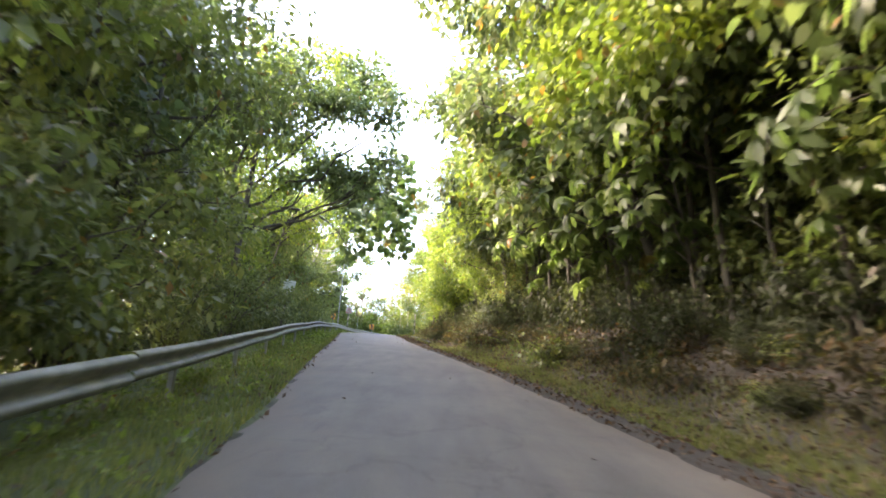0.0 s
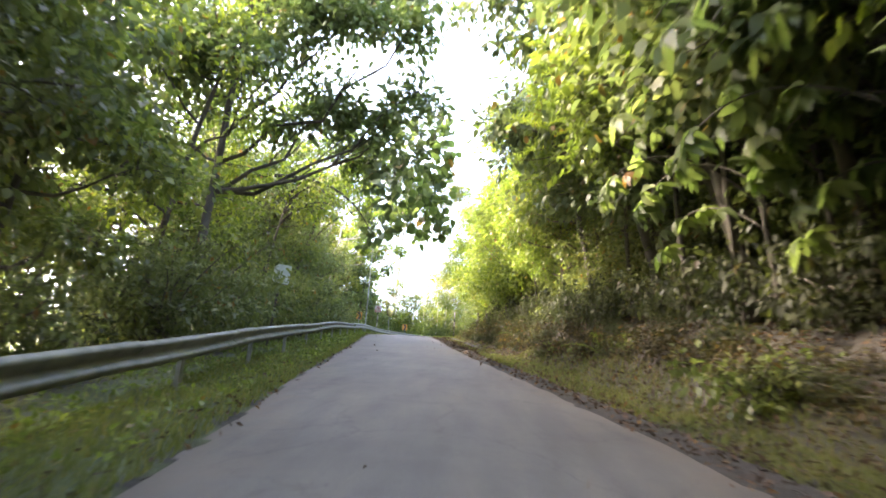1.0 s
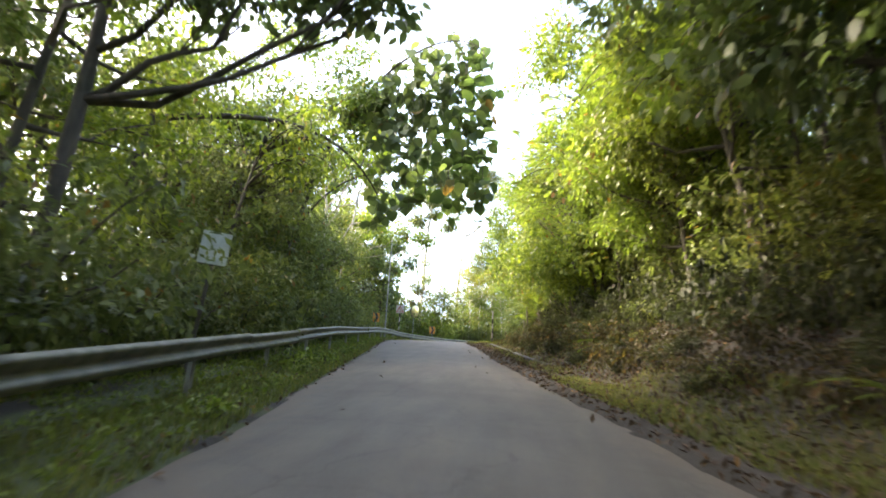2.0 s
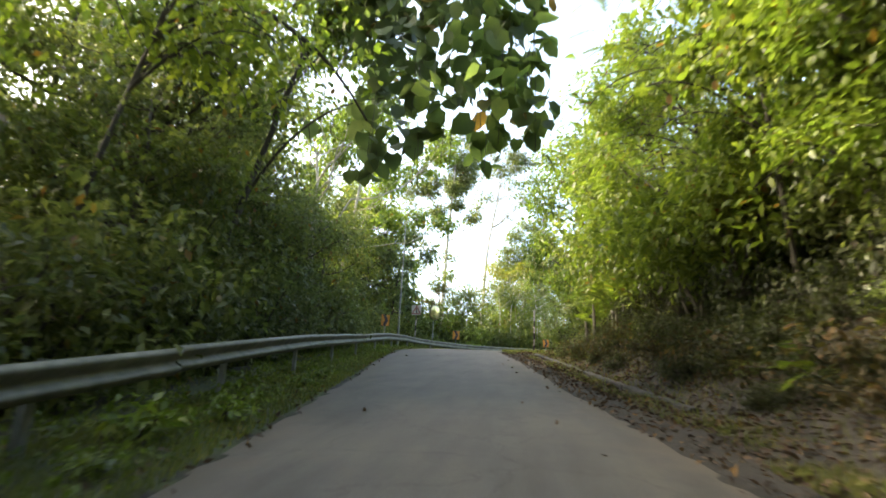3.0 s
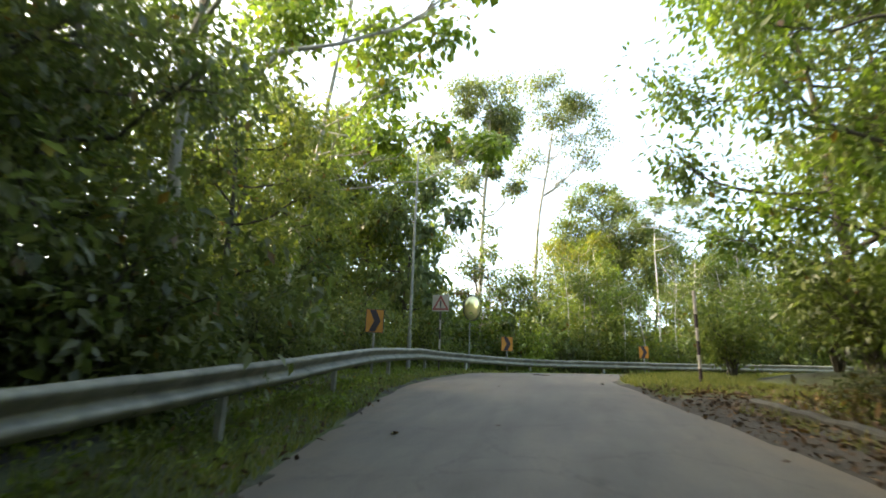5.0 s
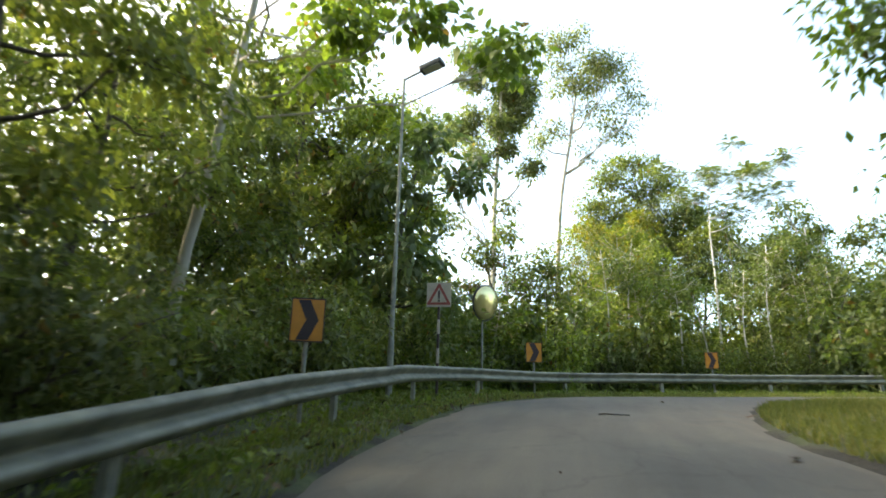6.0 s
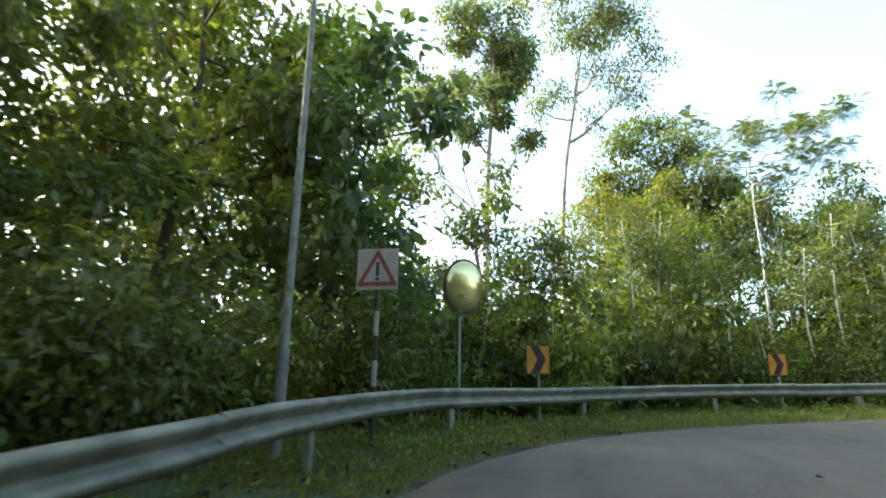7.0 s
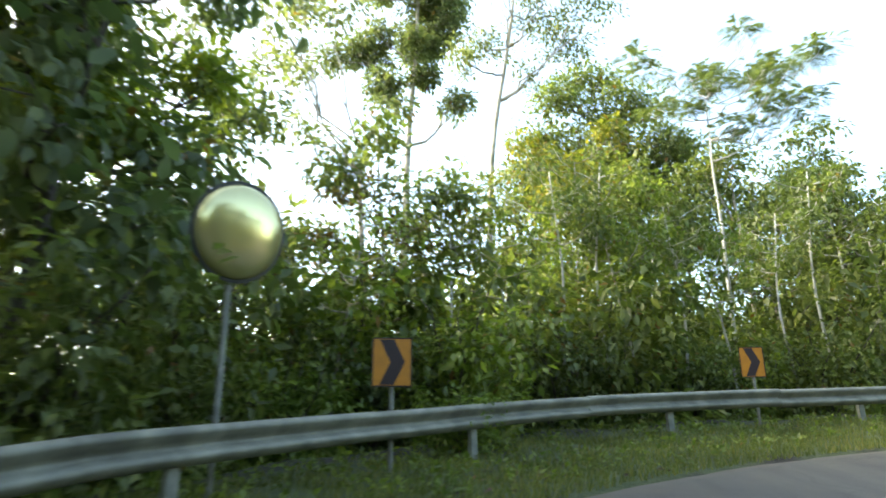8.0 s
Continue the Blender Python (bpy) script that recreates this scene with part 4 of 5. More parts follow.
for y in np.arange(2.2, 47.5, 1.15):
    place(tangle, right_of(y, 3.5 + 0.4 * math.sin(y * 2.3)), y * 97, (0.8 if y < 27 else 0.66) + 0.16 * math.sin(y * 1.7))
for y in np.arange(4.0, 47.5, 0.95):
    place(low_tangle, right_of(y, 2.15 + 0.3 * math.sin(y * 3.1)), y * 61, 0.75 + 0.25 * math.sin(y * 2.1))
for y in np.arange(8.0, 31, 1.7):
    place(R2.choice([over, over, over2]) if y < 18 else R2.choice([over2, over2, over3, over]), right_of(y + R2.uniform(-.4, .4), R2.uniform(3.0, 3.9) + (0.5 if y > 24 else 0)), R2.uniform(-15, 30), R2.uniform(0.85, 1.1) * (0.85 if y > 27 else 1.0))
for y in np.arange(-5, 6, 2.2):
    place(tall, right_of(y, 4.4), R2.uniform(-20, 20), R2.uniform(1.0, 1.15))
    place(lean, left_of(y - 4.0, 4.4), R2.uniform(-20, 20), R2.uniform(1.0, 1.15))
for y in (26.0,):
    place(lean2, left_of(y, R2.uniform(6.6, 7.6)), R2.uniform(-20, 20), R2.uniform(0.92, 1.02))
for y in np.arange(24, 47, 1.8):
    place(scrub, left_of(y, R2.uniform(4.2, 5.4)), R2.uniform(0, 360), R2.uniform(0.7, 0.95))
place(scrub, left_of(34.4, 2.9), 75, 1.1)
# tall trees added by the start to block sun from the opposite bank
for y in (7.5, 10.8):
    place(lean, left_of(y, 7.0), y * 9, 1.0)
place(lean, left_of(15.5, 5.2), 105, 0.9)
place(wood2, left_of(17.6, 5.0), 60, 0.95)
place(lean, left_of(20.5, 7.5), 150, 0.95)
# outsize trees added behind the nearer ones, mostly unseen, to shade the right bank
for y, d, sc in ((11.0, 9.5, 1.25), (16.0, 10.5, 1.25), (22.5, 10.0, 1.15), (28.0, 9.5, 1.05)):
    place(lean, left_of(y, d), y * 31, sc)
place(tall, right_of(8.6, 5.4), 15, 1.05)
for y in np.arange(2, 12, 1.0):
    place(R2.choice([weedy, dull, lower, weedy]), right_of(y, R2.uniform(1.6, 2.8)), R2.uniform(0, 360), R2.uniform(0.3, 0.55))
for y in np.arange(5, 30, 2.2):
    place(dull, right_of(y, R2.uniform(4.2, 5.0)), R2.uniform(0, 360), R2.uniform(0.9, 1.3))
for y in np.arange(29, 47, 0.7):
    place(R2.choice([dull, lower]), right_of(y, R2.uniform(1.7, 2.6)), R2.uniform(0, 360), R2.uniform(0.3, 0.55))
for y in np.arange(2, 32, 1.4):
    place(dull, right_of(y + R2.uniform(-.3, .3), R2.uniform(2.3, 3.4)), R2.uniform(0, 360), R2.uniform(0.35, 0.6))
# right bank, layer by layer
for y in np.arange(8.4, 46, 2.1):
    pr = R2.choice([sprawl, sprawl2, sprawl]) if y < 26 else R2.choice([sprawl3, sprawl2, sprawl3])
    place(pr, right_of(y + R2.uniform(-.5, .5), R2.uniform(5.2, 6.0) if y < 35 else R2.uniform(3.0, 3.8)), R2.uniform(0, 360), R2.uniform(0.85, 1.2))
for y in np.r_[np.arange(1, 30, 1.0), np.arange(30, 47, 0.5)]:
    place(R2.choice([lower, dull, weedy] if y > 28 else [lower, dull, lower, weedy]), right_of(y + R2.uniform(-.4, .4), R2.uniform(1.5, 2.6)), R2.uniform(0, 360), R2.uniform(0.25, 0.5))
for y in np.arange(9.5, 27, 3.1):
    place(R2.choice([tall, tall2]), right_of(y + R2.uniform(-.8, .8), R2.uniform(2.8, 4.0) + (1.8 if y < 11 else 0.0)), R2.uniform(-35, 35), R2.uniform(0.85, 1.05) * (0.75 if y > 24 else 1.0))
for y in np.arange(29.0, 44, 2.6):
    place(R2.choice([tall3, tall3, tall3]), right_of(y + R2.uniform(-.6, .6), R2.uniform(3.4, 4.6)), R2.uniform(-50, 50), R2.uniform(0.75, 0.95))
for y in np.arange(6, 48, 4.5):
    place(R2.choice([tall2, wood]), right_of(y, R2.uniform(6.5, 9.0)), R2.uniform(0, 360), R2.uniform(0.8, 1.0))
# leafy boughs that roof the hollow above the bank
for y in (7.0, 9.2, 11.4, 13.9, 15.6, 18.4, 20.6, 28.2, 30.4, 32.4):
    place(over2 if y > 18 else over, right_of(y, 4.4), 20 * math.sin(y * 3), 0.98)
    place(tall2, right_of(y + 0.8, 6.6), y * 41, 0.95)
# growth that fills the hollow behind them, dark-leaved so that the hollow stays dark
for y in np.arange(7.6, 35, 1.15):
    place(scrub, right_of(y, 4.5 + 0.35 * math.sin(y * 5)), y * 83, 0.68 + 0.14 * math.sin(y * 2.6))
for y, d, tr, sc in ((5.6, 3.5, 14, 0.95), (13.0, 2.6, -6, 1.0), (16.8, 3.0, 10, 0.95), (10.8, 2.8, -12, 0.85)):
    place(palmate, right_of(y, d), tr, sc)
for y in (1.5, 3.5, 5.6, 7.6):
    place(sprawl2, right_of(y, 4.2), y * 80, 1.1)
for y, d, sc in ((1.5, 4.6, 1.0), (5.0, 5.0, 1.05), (7.5, 4.6, 1.0)):
    place(tall2, right_of(y, d), 20, sc)
for y in np.arange(2, 46, 1.9):
    place(R2.choice([scrub, scrub, sprawl2]), right_of(y + R2.uniform(-.5, .5), R2.uniform(4.8, 5.8)), R2.uniform(0, 360), R2.uniform(0.7, 0.95))
for y in np.arange(30, 46, 0.9):
    place(R2.choice([lower, weedy, lower]), right_of(y + R2.uniform(-.3, .3), R2.uniform(2.0, 3.4)), R2.uniform(0, 360), R2.uniform(0.45, 0.8))
# inside of the bend: crowns that reach out over the lane
for x, y, pr, tr, sc in ((1.2, 46.5, tall3, 10, 1.05), (1.1, 50.2, tall3, -15, 1.2), (3.4, 52.0, tall2, 30, 0.9), (3.0, 48.0, tall2, 0, 0.9), (6.0, 55.0, wood, 0, 0.9), (8.5, 51.0, wood, 90, 1.1)):
    place(pr, on(x, y), tr, sc)
for x, y, sc in ((0.5, 49.0, 0.75), (1.2, 52.4, 0.8), (-0.4, 54.4, 0.62), (2.8, 54.6, 0.8), (5.0, 57.2, 0.8), (8.0, 58.2, 0.9)):
    place(sprawl2, on(x, y), R2.uniform(0, 360), sc)
# woods off the lane, on the inside of the bend and behind the start
for x, y in ((11, 47), (14, 53), (17, 58.5), (20, 50), (24, 57), (10, 56.5), (13, 42), (28, 62), (9, -12), (-9, -14), (12, -22), (-11, -25), (5, -34), (-5, -36), (18, 40), (-8, -4), (10, -2), (11, 5)):
    place(R2.choice([wood, wood2, tall2]), on(x, y), R2.uniform(0, 360), R2.uniform(0.8, 1.1))
# left slope
for y in np.arange(-2, 55, 2.1):
    place(R2.choice([scrub, scrub, scrub, lower]), left_of(y + R2.uniform(-.5, .5), R2.uniform(1.9, 2.6)), R2.uniform(0, 360), R2.uniform(0.75, 1.1) * (0.88 if 11 < y < 23 else 0.7 if y >= 46 else 1.0))
for y in np.arange(2, 14, 3.0):
    place(R2.choice([wood2, wood]), left_of(y, R2.uniform(3.6, 4.6)), R2.uniform(-25, 25), R2.uniform(0.95, 1.15))
for y in (33.5,):
    place(wood2, left_of(y + R2.uniform(-.8, .8), R2.uniform(3.0, 4.2)), R2.uniform(-25, 25), R2.uniform(0.6, 0.7))
for y in np.arange(34, 46, 3.0):
    place(R2.choice([wood, wood2, wood]), left_of(y + R2.uniform(-.8, .8), R2.uniform(3.6, 5.2)), R2.uniform(-40, 40), R2.uniform(0.66, 0.86))
for y in (0, 5, 30, 35, 40, 45):
    place(R2.choice([wood, wood2]), left_of(min(y, 58), R2.uniform(7, 10)), R2.uniform(0, 360), R2.uniform(1.15, 1.45))
for y in np.arange(26, 44, 2.6):
    place(R2.choice([wood, scrub, wood]), left_of(y + R2.uniform(-1, 1), R2.uniform(5.2, 7.2)), R2.uniform(0, 360), R2.uniform(0.8, 1.1))
for y, d, sc in ((35.5, 6.4, 1.25), (38.6, 7.0, 1.3), (41.8, 6.6, 1.25)):
    place(wood, left_of(y, d), y * 37, sc)
for y, d, pr, sc in ((39.2, 4.2, wood, 0.85), (41.5, 4.6, wood, 0.92), (44.2, 4.6, wood2, 0.85), (46.6, 5.4, wood, 0.8), (41.0, 2.9, scrub, 0.95), (43.2, 3.0, scrub, 1.0), (45.4, 3.2, scrub, 0.95), (47.8, 3.2, scrub, 0.85), (49.8, 3.2, scrub, 0.75), (43.0, 6.4, wood, 1.15), (46.0, 7.4, wood2, 1.15)):
    place(pr, left_of(y, d), y * 53, sc)
place(wood, left_of(37.2, 4.2), 130, 1.25)
# thicket round the outside of the bend, following the rail
for i in range(124, len(RAIL_L) - 30, 3):
    q, d = RAIL_L[i], unit(RAIL_L[i + 1] - RAIL_L[i])
    out = np.array([-d[1], d[0]])
    p = q + out * R2.uniform(2.5, 3.1)
    place(R2.choice([thicket, thicket2, thicket]), on(*p), R2.uniform(0, 360), R2.uniform(0.6, 0.85))
    p = q + out * R2.uniform(4.0, 6.0)
    place(R2.choice([thicket, thicket2]), on(*p), R2.uniform(0, 360), R2.uniform(0.9, 1.25))
    if i % 2:
        p = q + out * R2.uniform(5.5, 8.5)
        place(R2.choice([sapling, sapling2]), on(*p), R2.uniform(0, 360), R2.uniform(0.65, 0.95))
for x, y, pr, sc in ((-13.8, 55.2, midwood, 0.8), (-15.0, 58.4, midwood, 1.2), (-16.2, 63, wood, 1.0), (-11.8, 55.8, thicket, 1.1), (-12.6, 58.2, thicket2, 1.2), (-10.6, 64.0, thicket, 1.5), (-8.4, 66.2, thicket2, 1.6), (-6.0, 68.4, thicket, 1.6), (-3.6, 69.0, thicket, 1.4), (-10.5, 69.5, thicket, 1.9), (-7.0, 71.5, thicket2, 1.8), (-2.2, 71.6, thicket, 1.3), (4.5, 71.6, thicket, 1.6), (7.5, 72.6, thicket, 1.7), (-13.5, 52.0, midwood, 0.8), (-11.2, 48.6, midwood, 0.7), (-16.8, 49.5, midwood, 1.0), (-18.5, 55.0, midwood, 1.1), (-15.5, 56.5, midwood, 0.95), (-14.0, 60.0, midwood, 1.2), (-11.6, 67.0, sapling, 0.9), (-16.5, 66, midwood, 1.0), (-13.6, 71, midwood, 0.7), (-5.2, 73.0, sapling2, 0.9)):
    place(pr, on(x, y), R2.uniform(0, 360), sc)
for x, y, sc in ((-0.8, 72.8, 1.15), (0.9, 73.2, 1.3), (2.4, 73.6, 1.25), (3.6, 74.6, 1.4), (1.6, 75.6, 1.5), (6.2, 74.0, 1.4), (8.8, 75.0, 1.5), (0.4, 77.0, 2.0), (2.0, 78.5, 2.1), (4.2, 79.2, 2.0), (-2.0, 78.0, 1.9)):
    place(thicket if x > 2 else thicket2, on(x, y), x * 71, sc)
# woods on the far side of the bend
for x, y, pr, sc in ((-1.0, 73.4, sapling, 0.95), (5.4, 74.8, sapling, 1.05), (9.0, 72.5, midwood, 0.6), (12.5, 73.0, midwood, 0.65), (16.0, 74.0, midwood, 0.75), (20.0, 74, midwood, 0.8),
                     (-0.5, 78, midwood, 0.75), (3.5, 77, midwood, 0.72), (6, 75.5, midwood, 0.68), (10, 76, midwood, 0.75), (-4.6, 80, midwood, 0.75), (-7.2, 78.5, midwood, 0.5), (14, 79, midwood, 0.8), (-3.0, 78.5, sapling2, 1.1), (7.2, 80.0, midwood, 0.7), (-15, 82, midwood, 0.75), (-19, 76, midwood, 0.9), (12, 82, midwood, 0.8), (-7.5, 83, sapling, 1.1), (2, 84, midwood, 0.6), (17, 82, midwood, 0.9)):
    place(pr, on(x, y), R2.uniform(0, 360), sc)

# the wood beyond, on the falling ground and behind the bank
rw_ = np.random.default_rng(66)
spots, TV, TF = [], [], []
for gx_ in np.arange(-62, 66, 5.5):
    for gy2 in np.arange(-42, 118, 5.5):
        x, y = gx_ + rw_.uniform(-2, 2), gy2 + rw_.uniform(-2, 2)
        off = -float(beside(RAIL_L, x, y)[0])
        offr = float(beside(RIGHT_L, x, y)[0])
        if not ((off > 15.5 and y < 112) or (offr > 13 and y < 54) or (off > 21 and x > -10)):
            continue
        h, z = rw_.uniform(5.5, 8.5) * (0.8 if off > 0 else 1.0), gz(x, y)
        if y > 66 and off < 30:
            h *= 0.7
        v, f = tube([(x, y, z - 0.4), (x + 0.1, y, z + h * 0.5), (x + rw_.uniform(-.4, .4), y, z + h * 0.92)], [0.16, 0.11, 0.04], 5)
        o = len(TV)
        TV += v
        TF += [tuple(c + o for c in ff) for ff in f]
        C = np.array([x, y, z + h * 0.68]) + rw_.normal(size=(16, 3)) * np.array([1.5, 1.5, h * 0.16])
        spots.append(np.repeat(C, 22, 0) + rw_.normal(size=(352, 3)) * 0.6)
spots = np.concatenate(spots)
v, t = leaves(spots, unit(rw_.normal(size=spots.shape) + np.array([0, 0, 0.3])), 0.5, 0.55, 0.4, rw_)
far_wood = tagged(new("far_woods", fast_mesh("far_woods", v, t, LEAF_MID)), "dense green woods away from the lane", "woods", kind="stuff")
far_stems = under("trunks", mesh_of("trunks", TV, TF, BARK_DARK, True), far_wood)
tagged(far_stems, kind="stuff")


# trees that stand out against the sky past the bend
crowned("tall_tree", "very tall slim tree with bunched round leaf masses", 41, on(-10.6, 82.5),
        [(0, 16.0), (0.1, 20.1), (0.2, 25.4), (0.5, 29.4), (0.6, 33.9)],
        [(0.1, 34.6, 2.52, 1.56), (1.8, 33.7, 1.56, 1.44), (1.7, 31.1, 1.92, 1.44), (0.0, 30.3, 1.56, 1.2), (-2.8, 29.5, 1.8, 1.32), (-0.9, 26.5, 1.2, 0.84), (2.5, 26.5, 1.08, 0.96), (0.6, 27.7, 1.08, 0.72), (0.9, 32.4, 1.5, 1.0), (-1.3, 32.9, 1.2, 0.9), (0.9, 29.2, 1.2, 0.8), (-1.6, 30.6, 1.1, 0.8)],
        0.33, 32, LEAF_FAR, BARK_PALE, 0.26, hollow=0.2, droop=0.5, deep=0.8, lobes=9)
crowned("feathery_tree", "tall airy tree with forked stems and domed greyish crown", 42, on(-6.3, 79),
        [(0, 15.2), (0.1, 18.6), (0.4, 22.5), (1.1, 26.4), (1.6, 29.6)],
        [(0.1, 31.8, 1.89, 1.26), (2.1, 31.7, 1.74, 1.12), (3.8, 29.9, 1.74, 1.26), (4.6, 27.9, 1.3, 1.26), (3.3, 27.1, 1.59, 0.98), (1.2, 28.8, 1.45, 0.98), (-0.2, 27.5, 1.16, 1.12), (-0.9, 25.9, 0.87, 0.98), (2.4, 25.6, 1.3, 0.84), (1.1, 32.3, 1.3, 0.8), (3.1, 31.0, 1.3, 0.8), (0.8, 30.2, 1.2, 0.8), (2.6, 29.2, 1.2, 0.7)],
        0.23, 34, LEAF_FAR, BARK_PALE, 0.2, aspect=0.45, hollow=0.5, droop=0.5, deep=0.7)
crowned("domed_tree", "dense domed dark green tree", 43, on(-2.84, 77), [(0, 14.3), (0.6, 18.0), (1.1, 21.4)],
        [(0.9, 23.1, 1.3, 0.85), (-0.1, 22.0, 1.45, 1.05), (1.9, 21.9, 1.45, 1.0), (-1.0, 20.7, 1.5, 1.1), (0.7, 20.4, 1.9, 1.3), (2.4, 20.2, 1.6, 1.2), (3.5, 20.3, 1.1, 0.9), (-1.6, 19.4, 1.4, 1.1), (1.0, 18.6, 2.0, 1.2), (3.1, 18.8, 1.5, 1.0)],
        0.22, 46, LEAF_MID, BARK_DARK, 0.18, lobes=10, deep=0.6)
crowned("umbrella_tree", "slim pale-trunked tree with feathery leaves on spreading boughs", 44, on(0.7, 72.4), [(0, 12.9), (0, 15.2), (0, 17.4), (0.1, 20.0)],
        [(1.4, 22.0, 0.6, 0.3), (2.3, 21.3, 0.9, 0.4), (3.5, 21.2, 0.8, 0.3), (3.0, 20.1, 0.8, 0.3), (2.7, 19.2, 0.7, 0.25), (1.6, 20.4, 0.8, 0.35), (-0.2, 21.0, 0.7, 0.3), (-1.8, 20.8, 0.8, 0.35), (-1.0, 20.2, 0.7, 0.3), (0.6, 21.1, 0.7, 0.3), (1.5, 19.4, 0.7, 0.25), (0.3, 20.3, 0.7, 0.3), (-0.5, 19.4, 0.7, 0.3), (0.8, 18.7, 0.8, 0.3)],
        0.36, 26, LEAF_DARK, BARK_WHITE, 0.075, feather=True, hollow=0.5, lobes=7, deep=0.6, rise=0.6, thick=0.7)
crowned("filled_tree", "full leafy tree behind the thin pale trunks", 71, on(1.54, 80), [(0, 13.8), (0.3, 16.5), (0.4, 18.2)],
        [(1.1, 20.2, 1.3, 0.8), (-0.5, 19.0, 1.6, 1.0), (1.8, 19.0, 1.5, 1.0), (0.5, 17.4, 1.9, 1.1), (-2.1, 17.5, 1.6, 1.1), (2.7, 17.6, 1.5, 1.0)],
        0.24, 40, LEAF_MID, BARK_DARK, 0.14, lobes=8, deep=0.6)
crowned("filled_tree", "full leafy tree at the wood's edge", 72, on(5.85, 80), [(0, 13.7), (0.4, 16.5), (0.7, 17.7)],
        [(0.6, 19.6, 1.2, 0.7), (2.1, 20.0, 1.1, 0.6), (-0.6, 18.1, 1.4, 0.9), (1.5, 18.2, 1.4, 0.9), (0.0, 16.5, 1.7, 1.0), (2.3, 16.9, 1.3, 0.9)],
        0.24, 38, LEAF_MID, BARK_DARK, 0.13, lobes=8, deep=0.6)
crowned("filled_tree", "low leafy tree below tall bare trunks", 73, on(-3.74, 80), [(0, 13.9), (0.2, 16.9)],
        [(0.3, 18.0, 1.3, 0.8), (-1.0, 17.0, 1.2, 0.9), (1.4, 17.0, 1.4, 0.9), (0.0, 15.6, 1.7, 0.9)],
        0.22, 38, LEAF_FAR, BARK_PALE, 0.1, lobes=7, deep=0.6)
crowned("umbrella_tree", "spreading tree with flat layered dark green crown", 45, on(5.9, 77), [(0, 14.3), (0.3, 16.9), (0.4, 19.4)],
        [(0.6, 20.5, 1.2, 0.4), (-0.9, 20.0, 1.1, 0.4), (1.8, 19.7, 0.9, 0.4), (-0.3, 19.0, 1.2, 0.4), (1.1, 18.5, 1.0, 0.4), (-1.7, 18.5, 1.0, 0.5), (1.8, 17.9, 0.9, 0.4), (3.2, 18.9, 1.2, 0.5), (4.3, 18.0, 1.1, 0.5)],
        0.26, 40, LEAF_MID, BARK_PALE, 0.13, hollow=0.4)
crowned("umbrella_tree", "spreading leafy tree at the wood's edge", 46, on(12.5, 76), [(0, 14.0), (0.2, 18.0)],
        [(0, 19.2, 1.8, 0.7), (-1.9, 18.2, 1.5, 0.6), (1.9, 18.0, 1.6, 0.7), (-1.0, 16.8, 1.6, 0.7), (1.0, 16.6, 1.6, 0.7)], 0.24, 40, LEAF_MID, BARK_DARK, 0.14)
crowned("airy_tree", "airy pale green tree between taller crowns", 63, on(-0.9, 76), [(0, 13.6), (0, 17.2), (-0.1, 19.6)],
        [(0.0, 21.0, 1.2, 0.8), (-0.7, 19.8, 1.2, 0.9), (0.8, 19.7, 1.1, 0.9), (-0.1, 18.4, 1.4, 0.9), (0.9, 17.6, 1.3, 0.8), (-1.0, 17.4, 1.3, 0.8)], 0.2, 34, LEAF_FAR, BARK_PALE, 0.11, hollow=0.2)
crowned("airy_tree", "airy light green tree at the wood's edge", 64, on(2.2, 75), [(0, 13.3), (-0.1, 16.8), (-0.2, 18.6)],
        [(-0.8, 19.8, 1.1, 0.7), (0.3, 18.7, 1.3, 0.9), (-1.2, 18.2, 1.1, 0.9), (1.4, 17.5, 1.3, 0.9), (0.0, 16.7, 1.4, 0.9), (2.7, 18.5, 1.0, 0.7), (2.9, 16.6, 1.2, 0.8)], 0.2, 36, LEAF_MID, BARK_PALE, 0.1, hollow=0.2)
crowned("yellowing_tree", "small tree with yellow-green crown", 47, on(-3.7, 70.2), [(0, 11.9), (0.1, 15.2), (0.1, 17.0)],
        [(-0.1, 16.9, 1.1, 0.7), (0.9, 17.6, 0.8, 0.6), (-1.1, 17.3, 0.6, 0.6), (0.3, 15.8, 1.2, 0.6), (-0.7, 15.4, 1.0, 0.6)], 0.19, 52, LEAF_YELLOW, BARK_PALE, 0.07)
crowned("yellowing_tree", "thin tree with yellow-green young leaves", 48, on(-5.6, 72.5), [(0, 12.5), (0.1, 17.0)],
        [(0.1, 17.6, 0.8, 0.7), (0.6, 16.4, 0.9, 0.6), (-0.6, 16.2, 0.8, 0.6), (0, 14.9, 1.0, 0.7)], 0.18, 44, LEAF_YELLOW, BARK_PALE, 0.06)
crowned("brownish_tree", "low spreading tree with dull brownish green leaves", 59, on(-8.3, 66.5), [(0, 11.5), (-0.1, 13.2), (-0.3, 14.3)],
        [(-0.4, 14.8, 1.0, 0.4), (-1.1, 14.1, 0.7, 0.5), (0.5, 14.1, 0.8, 0.45), (-0.3, 13.6, 0.9, 0.45)], 0.17, 55, LEAF_RUST, BARK_DARK, 0.07)
